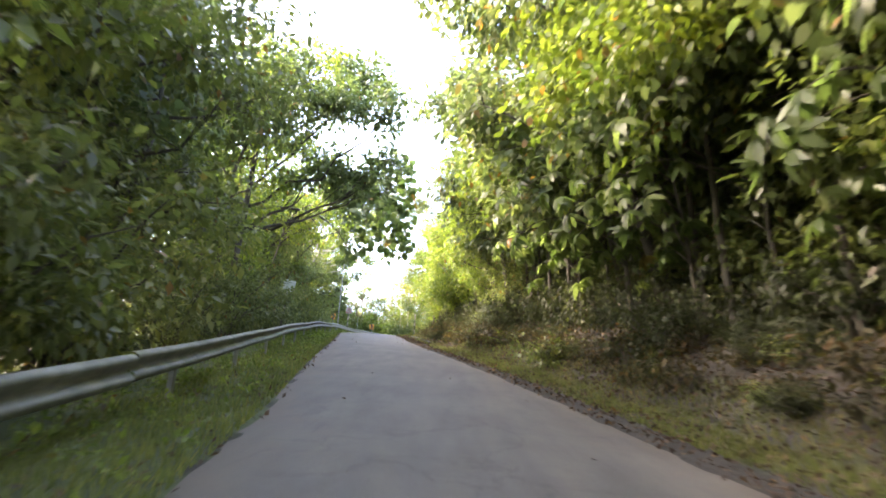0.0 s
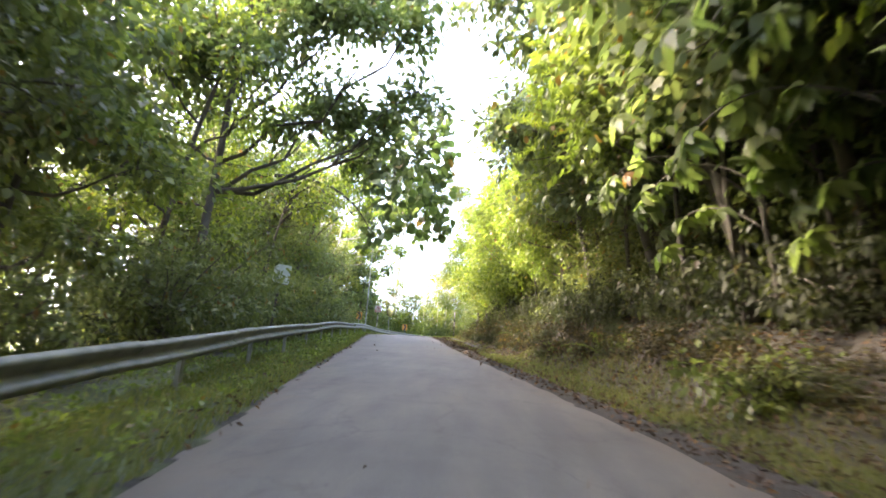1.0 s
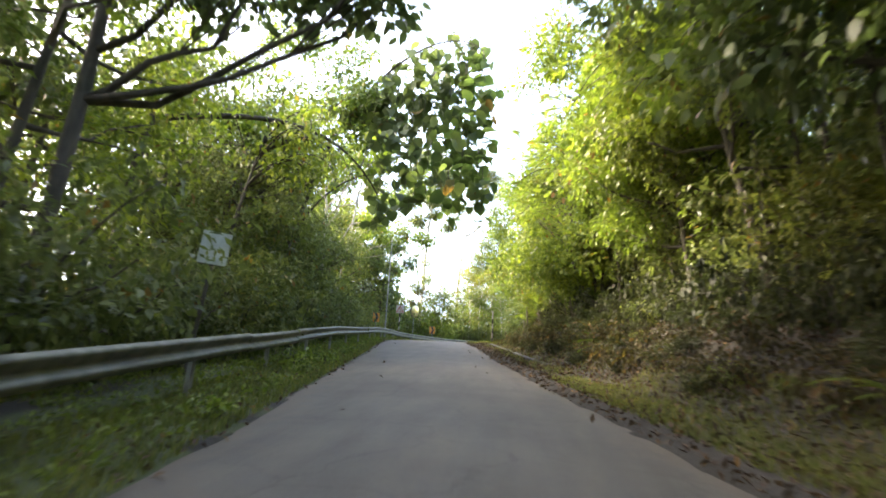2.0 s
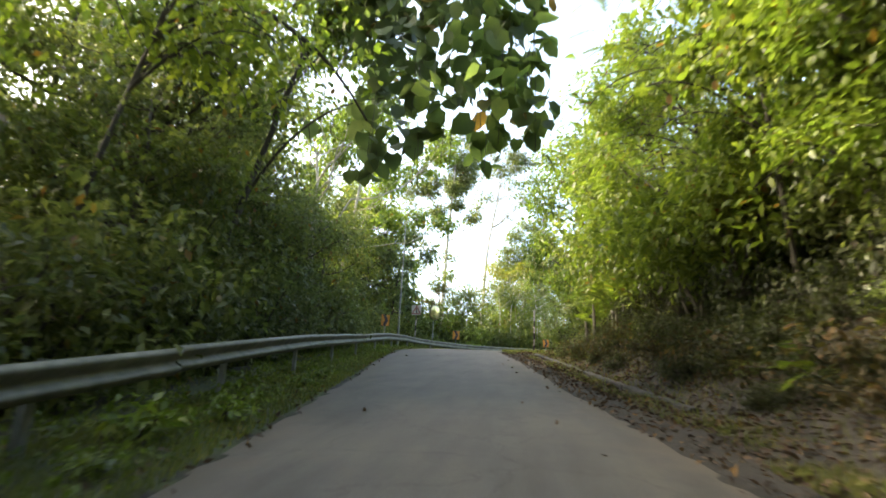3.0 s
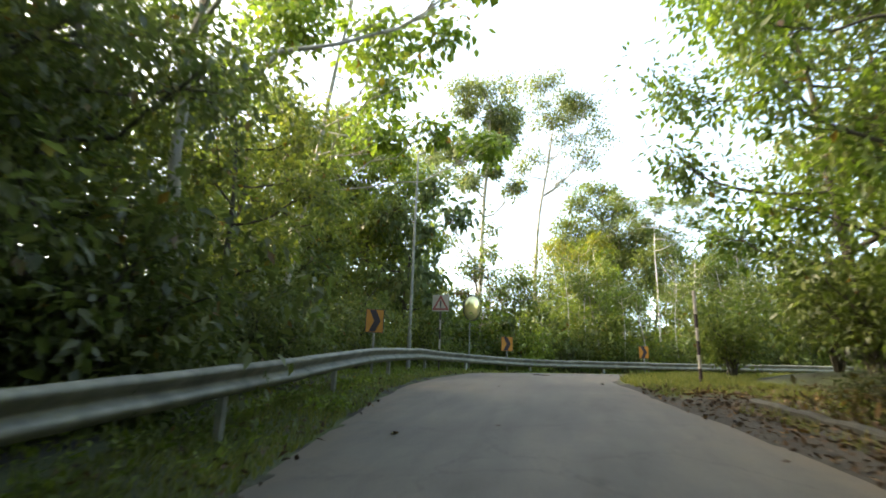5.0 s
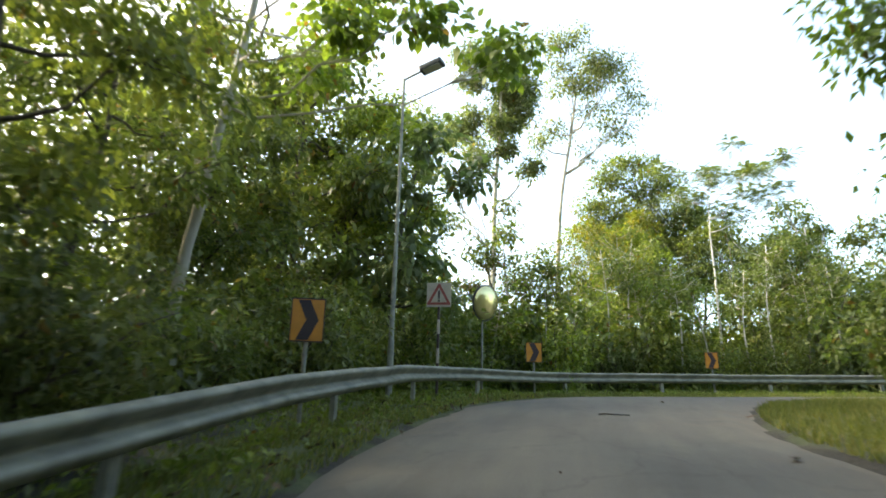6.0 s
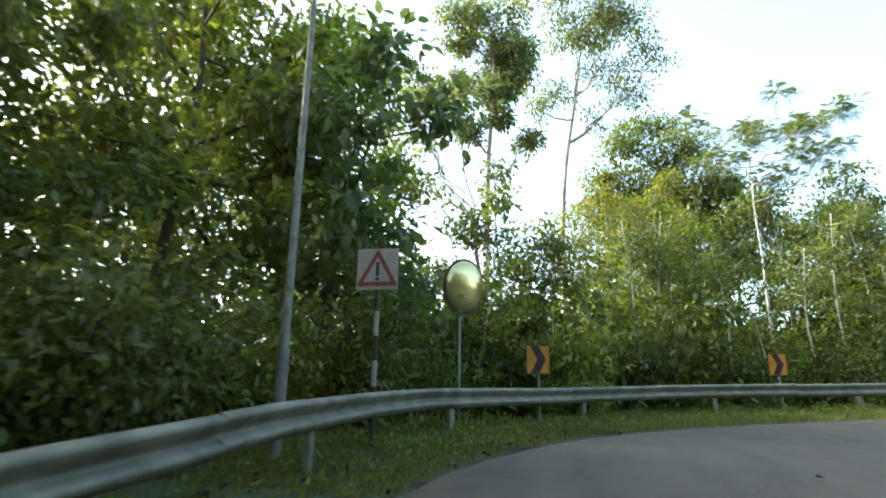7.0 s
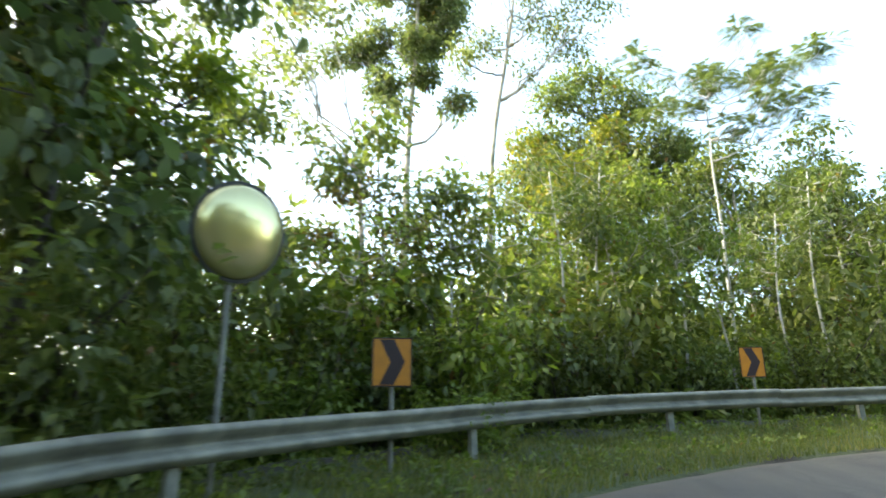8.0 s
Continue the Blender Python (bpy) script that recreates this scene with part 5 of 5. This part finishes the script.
crowned("crowned_tree", "full green crowned tree behind the lamp", 49, on(-12.5, 62.5), [(0, 11.0), (-0.4, 14.9), (-0.8, 19.0)],
        [(-1.9, 20.8, 1.2, 0.7), (-0.5, 19.9, 1.3, 0.8), (-2.5, 19.1, 1.2, 0.9), (0.6, 18.8, 1.1, 0.8), (-1.0, 18.0, 1.6, 1.0), (1.5, 17.6, 0.9, 0.7), (-2.7, 17.4, 1.1, 1.0), (0.4, 16.4, 1.5, 0.9), (-1.4, 16.0, 1.4, 0.9), (2.0, 15.9, 0.8, 0.7), (-2.6, 15.4, 1.2, 0.9), (0.9, 14.8, 1.3, 0.8)],
        0.23, 58, LEAF_FRESH, BARK_DARK, 0.16, lobes=8)
crowned("bare_limbed_tree", "tall tree with bare pale forking limbs and thin leaves", 50, on(-8.7, 68.3), [(0, 12.7), (0.0, 14.6), (-0.1, 16.2)],
        [(-2.4, 21.2, 1.17, 0.78), (-3.2, 20.0, 0.91, 0.65), (-1.1, 20.4, 1.04, 0.65), (-1.7, 19.0, 0.65, 0.39), (0.4, 18.0, 0.65, 0.45), (-1.5, 17.1, 0.65, 0.39), (-3.4, 22.4, 1.3, 0.78)],
        0.22, 34, LEAF_FAR, BARK_PALE, 0.16, hollow=0.3, lobes=6, deep=0.6)
crowned("pale_trunk_tree", "tall pale-trunked tree with large dark leaves above guardrail", 51, on(-12.1, 53.0), [(0, 10.5), (0.45, 14.2), (0.9, 18.0), (1.3, 21.5)],
        [(1.9, 18.9, 1.4, 0.9), (1.4, 17.0, 1.2, 0.9), (3.1, 16.9, 1.0, 0.8), (4.4, 17.6, 1.0, 0.7), (4.0, 15.7, 0.8, 0.6), (5.1, 15.9, 0.9, 0.7), (2.6, 15.5, 0.8, 0.6), (-0.3, 18.6, 1.5, 1.0), (-1.2, 16.8, 1.3, 0.9), (1.0, 21.4, 1.8, 1.2), (-1.4, 20.8, 1.6, 1.1)],
        0.25, 26, LEAF_FRESH, BARK_PALE, 0.125, aspect=0.62, droop=0.6, hollow=0.2, rich=True, rise=0.35, thick=0.28)
crowned("forked_tree", "airy pale tree with forked limbs and rounded leaves", 53, on(-10.9, 46.2), [(0, 9.3), (-0.3, 13.9), (-0.4, 15.4), (-0.4, 16.2)],
        [(-3.8, 16.9, 1.61, 1.03), (-2.4, 18.1, 1.61, 1.03), (-1.6, 20.0, 1.72, 1.15), (1.3, 18.2, 1.49, 1.03), (0.4, 20.4, 1.84, 1.15), (2.9, 17.3, 1.26, 0.92), (4.5, 17.2, 1.03, 0.92), (3.4, 18.9, 1.38, 1.03), (-0.6, 17.9, 1.26, 0.8), (1.7, 16.4, 1.03, 0.69), (-2.2, 16.2, 1.15, 0.69)],
        0.23, 29, LEAF_FRESH, BARK_PALE, 0.17, aspect=0.7, hollow=0.6)
skyline_thin = (("thin straight tree with bare pale trunk", -2.75, 74.6, 19.6, 54, LEAF_FRESH), ("thin straight tree with bare pale trunk", 4.2, 73.4, 17.6, 55, LEAF_MID))
for text, x, y, top, seed, mat in skyline_thin:
    z = gz(x, y)
    tree("thin_tree", text, "", seed, top - z, top - z - 2.6, 1.3, 0.2, 1500, mat, BARK_WHITE, 0.055, limbs=9, clump=0.55, at=(x, y, z))
z = gz(-11.0, 60.8)
tree("big_leaf_tree", "dark large-leaved tree beside the mirror", "", 52, 17.4 - z, 12.2 - z, 2.4, 0.32, 2300, LEAF_BIG, BARK_DARK, 0.1, (0.8, 0), 11, 0.8, 0.55, 0.5, True, at=(-11.0, 60.8, z))
# sunlit crown on the bank
crowned("sunlit_tree", "tall bank tree with sunlit yellow-green leaves", 60, right_of(33.0, 4.2), [(0, 9.5), (-0.4, 12.5), (-0.9, 15.5)],
        [(-3.0, 15.2, 1.0, 0.7), (-1.9, 15.8, 1.3, 0.8), (-1.7, 14.3, 1.0, 0.7), (-0.4, 15.4, 1.4, 0.9), (-0.5, 13.8, 1.2, 0.8), (-2.9, 16.6, 1.0, 0.7), (0.6, 14.4, 1.3, 0.9)],
        0.2, 48, LEAF_FRESH, BARK_DARK, 0.1, hollow=0.2, deep=0.5)
# canopy above the long dark branch
crowned("canopy_tree", "tall slope tree with thin yellow-green leaves above dark branch", 65, left_of(35.0, 4.5), [(0, 8.0), (0.3, 11.0), (0.6, 14.0)],
        [(0.2, 13.8, 1.3, 0.8), (1.6, 13.6, 1.2, 0.8), (3.0, 13.4, 1.1, 0.7), (4.3, 13.7, 1.0, 0.7), (2.4, 12.5, 1.0, 0.6), (-1.2, 14.2, 1.3, 0.9), (1.0, 15.6, 1.4, 0.9), (3.2, 15.6, 1.3, 0.8), (4.6, 15.3, 0.9, 0.7), (-1.4, 16.0, 1.4, 0.9), (0.2, 17.2, 1.5, 0.9), (2.4, 17.1, 1.4, 0.9), (4.2, 16.8, 1.2, 0.8)],
        0.2, 36, LEAF_FRESH, BARK_DARK, 0.12, aspect=0.55, droop=0.5, hollow=0.2, deep=0.35, rise=0.6)
# broad crown that closes over the lane from the slope
crowned("spreading_tree", "tall spreading tree with rounded leaves reaching over lane", 58, left_of(24.0, 3.0), [(0, 5.1), (0.2, 9.1), (0.4, 13.6), (0.6, 16.8)],
        [(2.3, 17.2, 1.7, 1.1), (4.1, 16.1, 1.4, 1.2), (5.6, 14.3, 1.2, 1.1), (3.5, 13.9, 1.6, 1.3), (5.9, 12.3, 1.0, 0.7), (1.4, 15.0, 1.8, 1.3), (-0.7, 16.8, 1.9, 1.4), (0.7, 12.7, 1.8, 1.2), (2.9, 11.6, 1.7, 1.0), (4.9, 11.1, 1.1, 0.8), (-1.4, 13.7, 1.9, 1.4)],
        0.27, 30, LEAF_BIG, BARK_DARK, 0.17, aspect=0.6, droop=0.5, hollow=0.3, rich=True, deep=0.5)

# slender pale stems in front of the wood round the bend
stem = tree("slender_tree", "slender young tree with bare pale stem", "slender trees", 56, 6.2, 4.2, 1.1, 0.17, 900, LEAF_MID, BARK_WHITE, 0.035, (0.15, 0.1), 8, 0.5, at=on(-4.4, 67.9), sub=3)
stem2 = tree("slender_tree", "slender crooked tree with sparse fresh leaves", "slender trees", 57, 5.0, 2.8, 1.2, 0.16, 700, LEAF_FRESH, BARK_PALE, 0.03, (-0.4, 0.1), 8, 0.5, at=on(-2.7, 68.6), sub=3)
for x, y, sc, pr in ((-5.4, 67.3, 0.95, stem2), (-3.3, 68.3, 1.05, stem), (-1.6, 69.2, 0.9, stem), (-0.4, 69.4, 1.0, stem2), (1.3, 70.4, 0.9, stem), (2.3, 70.6, 1.1, stem), (3.6, 71.2, 0.95, stem2), (4.9, 71.4, 1.0, stem), (6.3, 71.8, 0.9, stem2), (-6.6, 66.4, 0.85, stem), (-8.4, 64.8, 0.9, stem2), (8.0, 72.0, 1.0, stem)):
    place(pr, on(x, y), R2.uniform(0, 360), sc)

# heart-leaved tree whose bough hangs over the lane
hx, hy = -9.9, 36.6
hz = gz(hx, hy)
heart = tagged(new("heart_leaved_tree"), "tree with large heart-shaped leaves hanging over the lane", "tree")
r = np.random.default_rng(61)
limb_along([(0, 0, -0.4), (0.4, -0.1, 3), (1.2, -0.2, 6.0), (1.9, -0.4, 8.6)], 0.10, 0.05, BARK_DARK, heart, "trunk")
bough = limb_along([(1.2, -0.2, 6.4), (3.3, -0.8, 10.0), (5.7, -1.35, 11.6), (7.6, -1.8, 11.0)], 0.07, 0.015, BARK_DARK, heart)
spots = []
for k, u in enumerate(np.linspace(0.08, 1.0, 32)):
    b = np.array([np.interp(u, np.linspace(0, 1, len(bough)), bough[:, j]) for j in range(3)])
    drop = (2.4 + 5.4 * u) * r.uniform(0.65, 1.0)
    e = b + np.array([r.normal() * 0.2, r.normal() * 0.45, -drop])
    e[2] = r.uniform(3.6, 6.2) if u > 0.45 else r.uniform(6.0, 8.2)
    tw = limb_along([b, b + (e - b) * 0.4 + r.normal(size=3) * 0.12, e], 0.016, 0.006, BARK_DARK, heart, "twig")
    spots += list(tw + r.normal(size=tw.shape) * 0.22) + list(tw[3:] + r.normal(size=(len(tw) - 3, 3)) * 0.28) + list(tw[5:] + r.normal(size=(len(tw) - 5, 3)) * 0.32)
for k in range(9):
    az, h = k * 2.4, r.uniform(3.5, 7.6)
    spots += list(np.array([0.2 + math.cos(az) * r.uniform(.5, 2.0), -.3 + math.sin(az) * r.uniform(.5, 2.4), h]) + r.normal(size=(9, 3)) * 0.4)
bough2 = limb_along([(0.8, -0.1, 4.5), (2.4, -0.5, 6.2), (4.4, -0.8, 6.6)], 0.045, 0.012, BARK_DARK, heart)
for k in range(7):
    b = bough2[4 + k + k // 3]
    tw = limb_along([b, b + np.array([r.normal() * 0.15, r.normal() * 0.2, -0.6]), b + np.array([r.normal() * 0.2, r.normal() * 0.3, -r.uniform(1.0, 1.8)])], 0.012, 0.005, BARK_DARK, heart, "twig")
    spots += list(tw + r.normal(size=tw.shape) * 0.25)
spots = np.array(spots)
spots = spots[np.linalg.norm(spots - np.array([5.8, -2.3, 1.9]), axis=1) > 3.4]
spots = spots[~((spots[:, 0] < 3.7) & (((spots[:, 1] < 0.3) & (spots[:, 2] < 8.6)) | (spots[:, 2] < 6.4)))]
near = np.argsort(-spots[:, 0] + 0.35 * spots[:, 2])
one, rest = spots[near[:300]], spots[near[300:]]
leaf_parts(heart, one, unit(r.normal(size=one.shape) * np.array([1, 1, 0.3])), 0.5, 0.92, 0.6, r, LEAF_ONE, 0.5)
v, t = leaves(rest, unit(r.normal(size=rest.shape) * np.array([1, 1, 0.3])), 0.5, 0.92, 0.6, r, 2, 0.5)
tagged(under("crown", fast_mesh("crown", v, t, LEAF_BIG), heart), kind="stuff")
heart.matrix_basis = pose(hx, hy, hz)

# old tree that sends a long dark branch towards the lane
ox, oy = -10.9, 29.7
oz = gz(ox, oy)
old = tagged(new("old_tree"), "old forest tree with long dark arching branch", "tree")
limb_along([(-0.6, 0, -0.5), (-0.4, 0, 3), (-0.3, 0.1, 6), (0.0, 0.1, 11.2 - oz)], 0.17, 0.09, BARK_DARK, old, "trunk")
limb_along([(0.0, 0.1, 11.0 - oz), (-0.5, 0.3, 12.8 - oz), (-0.9, 0.2, 14.5 - oz)], 0.08, 0.03, BARK_DARK, old)
arch = limb_along([(0.0, 0.1, 11.6 - oz), (2.5, 1.3, 12.25 - oz), (4.2, 2.75, 12.2 - oz), (5.4, 4.2, 11.05 - oz)], 0.1, 0.02, BARK_DARK, old)
for k, (dx, dz) in enumerate(((0.5, -1.2), (0.3, -0.9), (-0.4, 1.3), (0.6, -1.0), (0.2, 1.0))):
    b = arch[3 + 2 * k]
    limb_along([b, b + np.array([dx * 0.4, 0.2, dz * 0.5]), b + np.array([dx, 0.3, dz])], 0.022, 0.006, BARK_DARK, old, "twig")
spots = []
for k in range(34):
    b = arch[r.integers(1, len(arch) - 3)] + r.normal(size=3) * np.array([0.8, 0.7, 0.45]) + np.array([-0.3, 0.4, 0.45])
    spots += list(b + r.normal(size=(16, 3)) * 0.28)
for k in range(40):
    az = k * 2.4
    spots += list(np.array([math.cos(az) * r.uniform(.4, 2.2) - 1.2, math.sin(az) * r.uniform(.4, 2.2) + 0.5, r.uniform(6.2, 10.5)]) + r.normal(size=(32, 3)) * 0.42)
spots = np.array(spots)
v, t = leaves(spots, unit(r.normal(size=spots.shape)), 0.24, 0.62, 0.45, r)
under("crown", fast_mesh("crown", v, t, LEAF_FRESH), old)
old.matrix_basis = pose(ox, oy, oz)


# ferns on the bank
def fern(seed, at, fronds, length, label, stem=0.0):
    r = np.random.default_rng(seed)
    root = tagged(new("fern"), label, "fern", "bank ferns")
    az = np.arange(fronds) * 2.4
    out = np.stack([np.cos(az), np.sin(az), r.uniform(0.35, 0.9, fronds)], 1)
    if stem:
        v, f = tube([(0, 0, -stem - 0.3), (0.03, 0.02, -stem * 0.5), (0, 0, 0.02)], [0.07, 0.055, 0.05], 8, 0.08)
        under("stem", mesh_of("stem", v, f, BARK_DARK, True), root)
    for k in range(fronds):
        v, t = pinnate(np.zeros((1, 3)) + r.normal(size=(1, 3)) * 0.04, out[k:k + 1], length, 22, r, 0.09)
        under("frond", fast_mesh("frond", v, t, LEAF_FRESH), root)
    root.matrix_basis = pose(*at)
    return root


x0, y0, z0 = right_of(41.6, 1.9)
fern(71, (x0, y0, z0 + 1.5), 11, 1.35, "bright green tree fern arching out from the bank", 1.5)
for y, d, sc in ((43.2, 2.0, 1.1), (40.2, 2.2, 0.9), (31.0, 2.1, 0.8), (21.5, 2.0, 0.8)):
    x1, y1, z1 = right_of(y, d)
    h1 = 1.1 if y > 38 else 0.05
    fern(int(y * 10), (x1, y1, z1 + h1), 10, 1.2 * sc, "green fern arching out from the bank", h1 if h1 > 1 else 0.0)
fern(77, on(-5.6, 63.9), 8, 0.7, "small pale fern behind the guardrail")
x1, y1, z1 = right_of(40.6, 2.2)
fern(78, (x1, y1, z1 + 1.3), 12, 1.5, "tall bright tree fern arching over the drain edge", 1.3)
place(thicket2, on(-6.1, 63.3), 0, 0.38, "small rounded light green shrub behind the guardrail")
place(over3, right_of(39.4, 3.7), 12, 0.85)
place(over3, right_of(33.6, 3.5), 4, 0.95)
place(over3, right_of(36.6, 3.7), -8, 0.9)

# low mossy drain edge beside the lane
dl = np.stack([np.interp(np.linspace(32, 47.5, 50), [q[1] for q in RIGHT[:11]], [q[0] for q in RIGHT[:11]]) + 1.05, np.linspace(32, 47.5, 50)], 1)
V, F = [], []
for i, q in enumerate(dl):
    z = float(profile(q[1]))
    for o, h in ((-0.08, -0.25), (-0.08, 0.05), (-0.05, 0.075), (0.05, 0.075), (0.08, 0.05), (0.08, -0.25)):
        V.append((q[0] + o + 0.012 * math.sin(i * 1.7), q[1], z + h + 0.012 * math.sin(i * 2.3) + 0.02))
for i in range(len(dl) - 1):
    for h in range(5):
        c = i * 6 + h
        F.append((c, c + 1, c + 7, c + 6))
F += [tuple(range(6))[::-1], tuple(range(len(V) - 6, len(V)))]
tagged(new("drain_edge", mesh_of("drain_edge", V, F, bark_material("mossy_concrete", (0.012, 0.012, 0.008), (0.032, 0.028, 0.02), 9.0))), "low mossy concrete drain edge beside the lane", "kerb", kind="structure")


# bits lying on the lane
bits = np.random.default_rng(91)
for x, y, s in ((-6.39, 44.0, 0.16), (-3.57, 52.7, 0.2), (-3.97, 49.8, 0.22), (-2.7, 39.75, 0.12), (-4.2, 55.5, 0.12), (-5.9, 47.0, 0.1)):
    v, t = leaves(np.zeros((1, 3)), np.array([[bits.normal(), bits.normal(), 0.05]]), s, 0.5, 0.0, bits, True, 0.2)
    ob = tagged(new("fallen_leaf", fast_mesh("fallen_leaf", v, t, LEAF_LITTER)), "curled brown fallen leaf on the asphalt", "leaf", "leaves on the lane")
    ob.matrix_basis = pose(x, y, float(profile(y)) + 0.055)
v, f = tube([(-0.2, 0, 0), (-0.08, 0.03, 0.01), (0.06, 0.01, 0.005), (0.22, -0.03, 0)], [0.008, 0.012, 0.011, 0.006], 6, 0.1)
tagged(new("twig", mesh_of("twig", v, f, BARK_DARK, True)), "short dark twig lying on the asphalt", "twig").matrix_basis = pose(-5.17, 52.9, float(profile(52.9)) + 0.05, 0, 0, 20)

weed = shrub("verge_weed", "bright yellow-green broad-leaved weed on the verge", "verge weeds", 97, 0.5, 0.4, 0.15, 170, LEAF_FRESH, stems=6, clump=0.13, arch=0.8, droop=0.3, low=0.3, category="weed", at=on(-5.75, 28.6))
for x, y, sc in ((-5.45, 29.6, 0.7), (-5.9, 30.8, 0.8), (-5.2, 27.4, 0.55), (-6.4, 35.2, 0.7), (-6.0, 33.4, 0.6), (-7.6, 45.5, 0.6), (-4.4, 22.0, 0.6)):
    place(weed, on(x, y), y * 50, sc)


# ---- grass, weeds and litter ----
def band(line, lo, hi, y0, y1, count, r):
    """Places scattered between two offsets to the right of a line."""
    keep = line[(line[:, 1] > y0) & (line[:, 1] < y1)]
    i = r.integers(0, len(keep) - 1, count)
    d = unit(keep[i + 1] - keep[i])
    q = keep[i] + (keep[i + 1] - keep[i]) * r.uniform(0, 1, (count, 1)) + np.stack([d[:, 1], -d[:, 0]], 1) * r.uniform(lo, hi, (count, 1))
    return q


def blades(Q, height, width, r, sink=0.01):
    k = len(Q)
    z = ground_z(Q[:, 0], Q[:, 1])[:, None]
    P = np.concatenate([Q, z - sink], 1)
    az = r.uniform(0, 6.283, k)
    S = np.stack([np.cos(az), np.sin(az), 0 * az], 1) * width
    h = height * r.uniform(0.4, 1.3, (k, 1))
    bend = unit(r.normal(size=(k, 3)) * np.array([1, 1, 0])) * h * r.uniform(0.1, 0.7, (k, 1))
    V = np.stack([P - S, P + S, P + bend + np.array([0, 0, 1.0]) * h], 1)
    return V.reshape(-1, 3), np.arange(3 * k).reshape(-1, 3)


r = np.random.default_rng(81)
patch = lambda Q: Q[np.array([noise.noise((x * 0.9, y * 0.9, 3.0)) for x, y in Q]) > -0.5]
Q = patch(np.concatenate([band(LEFT_L, -1.5, 0.02, 0, 54, 46000, r), band(LEFT_L, -2.9, 0.04, 54, 67, 44000, r), band(RAIL_L, -1.6, 0.0, 0, 66, 12000, r)]))
v, t = blades(Q, 0.11, 0.008, r)
tagged(new("grass", fast_mesh("grass", v, t, GRASS)), "short rough grass on the verge below guardrail", "grass", kind="stuff")
Q = patch(np.concatenate([band(RIGHT_L, 0.35, 1.1, -4, 29, 17000, r), band(RIGHT_L, 0.5, 1.2, 29, 47, 3000, r), band(RIGHT_L, 1.0, 2.0, -1, 27, 16000, r), band(RIGHT_L, 1.2, 2.4, 27, 48, 3500, r), band(RIGHT_L, 0.1, 3.0, 48, 61, 30000, r)]))
v, t = blades(Q, 0.12, 0.008, r)
tagged(new("grass", fast_mesh("grass", v, t, GRASS)), "thin strip of grass along the bank's foot", "grass", kind="stuff")
Q = np.concatenate([band(RIGHT_L, -0.12, 0.45, -4, 50, 2600, r), band(RIGHT_L, 0.4, 3.4, -4, 50, 34000, r), band(LEFT_L, -0.4, 0.15, 0, 60, 700, r), band(LEFT_L, -1.5, -0.1, 0, 62, 1500, r), band(RIGHT_L, -3.5, -0.1, 0, 54, 50, r)])
P = np.concatenate([Q, ground_z(Q[:, 0], Q[:, 1])[:, None] + 0.025], 1)
out = unit(r.normal(size=P.shape) * np.array([1, 1, 0.12]))
v, t = leaves(P, out, 0.10, 0.5, 0.0, r, spread=0.5)
tagged(new("leaf_litter", fast_mesh("leaf_litter", v, t, LEAF_LITTER)), "brown fallen leaves along the lane's edge", "leaf litter", kind="stuff")
Q = patch(np.concatenate([band(LEFT_L, -1.5, -0.2, 0, 58, 800, r), band(LEFT_L, -2.4, -0.4, 56, 67, 600, r), band(RAIL_L, -1.6, -0.1, 0, 68, 1600, r)]))
P = np.concatenate([Q, ground_z(Q[:, 0], Q[:, 1])[:, None] + 0.05], 1)
P, D = clumps(P, 0.09, 5, r)
v, t = leaves(P, D, 0.10, 0.55, -0.2, r)
tagged(new("weeds", fast_mesh("weeds", v, t, LEAF_FRESH)), "small broad-leaved weeds on the verge", "weeds", kind="stuff")
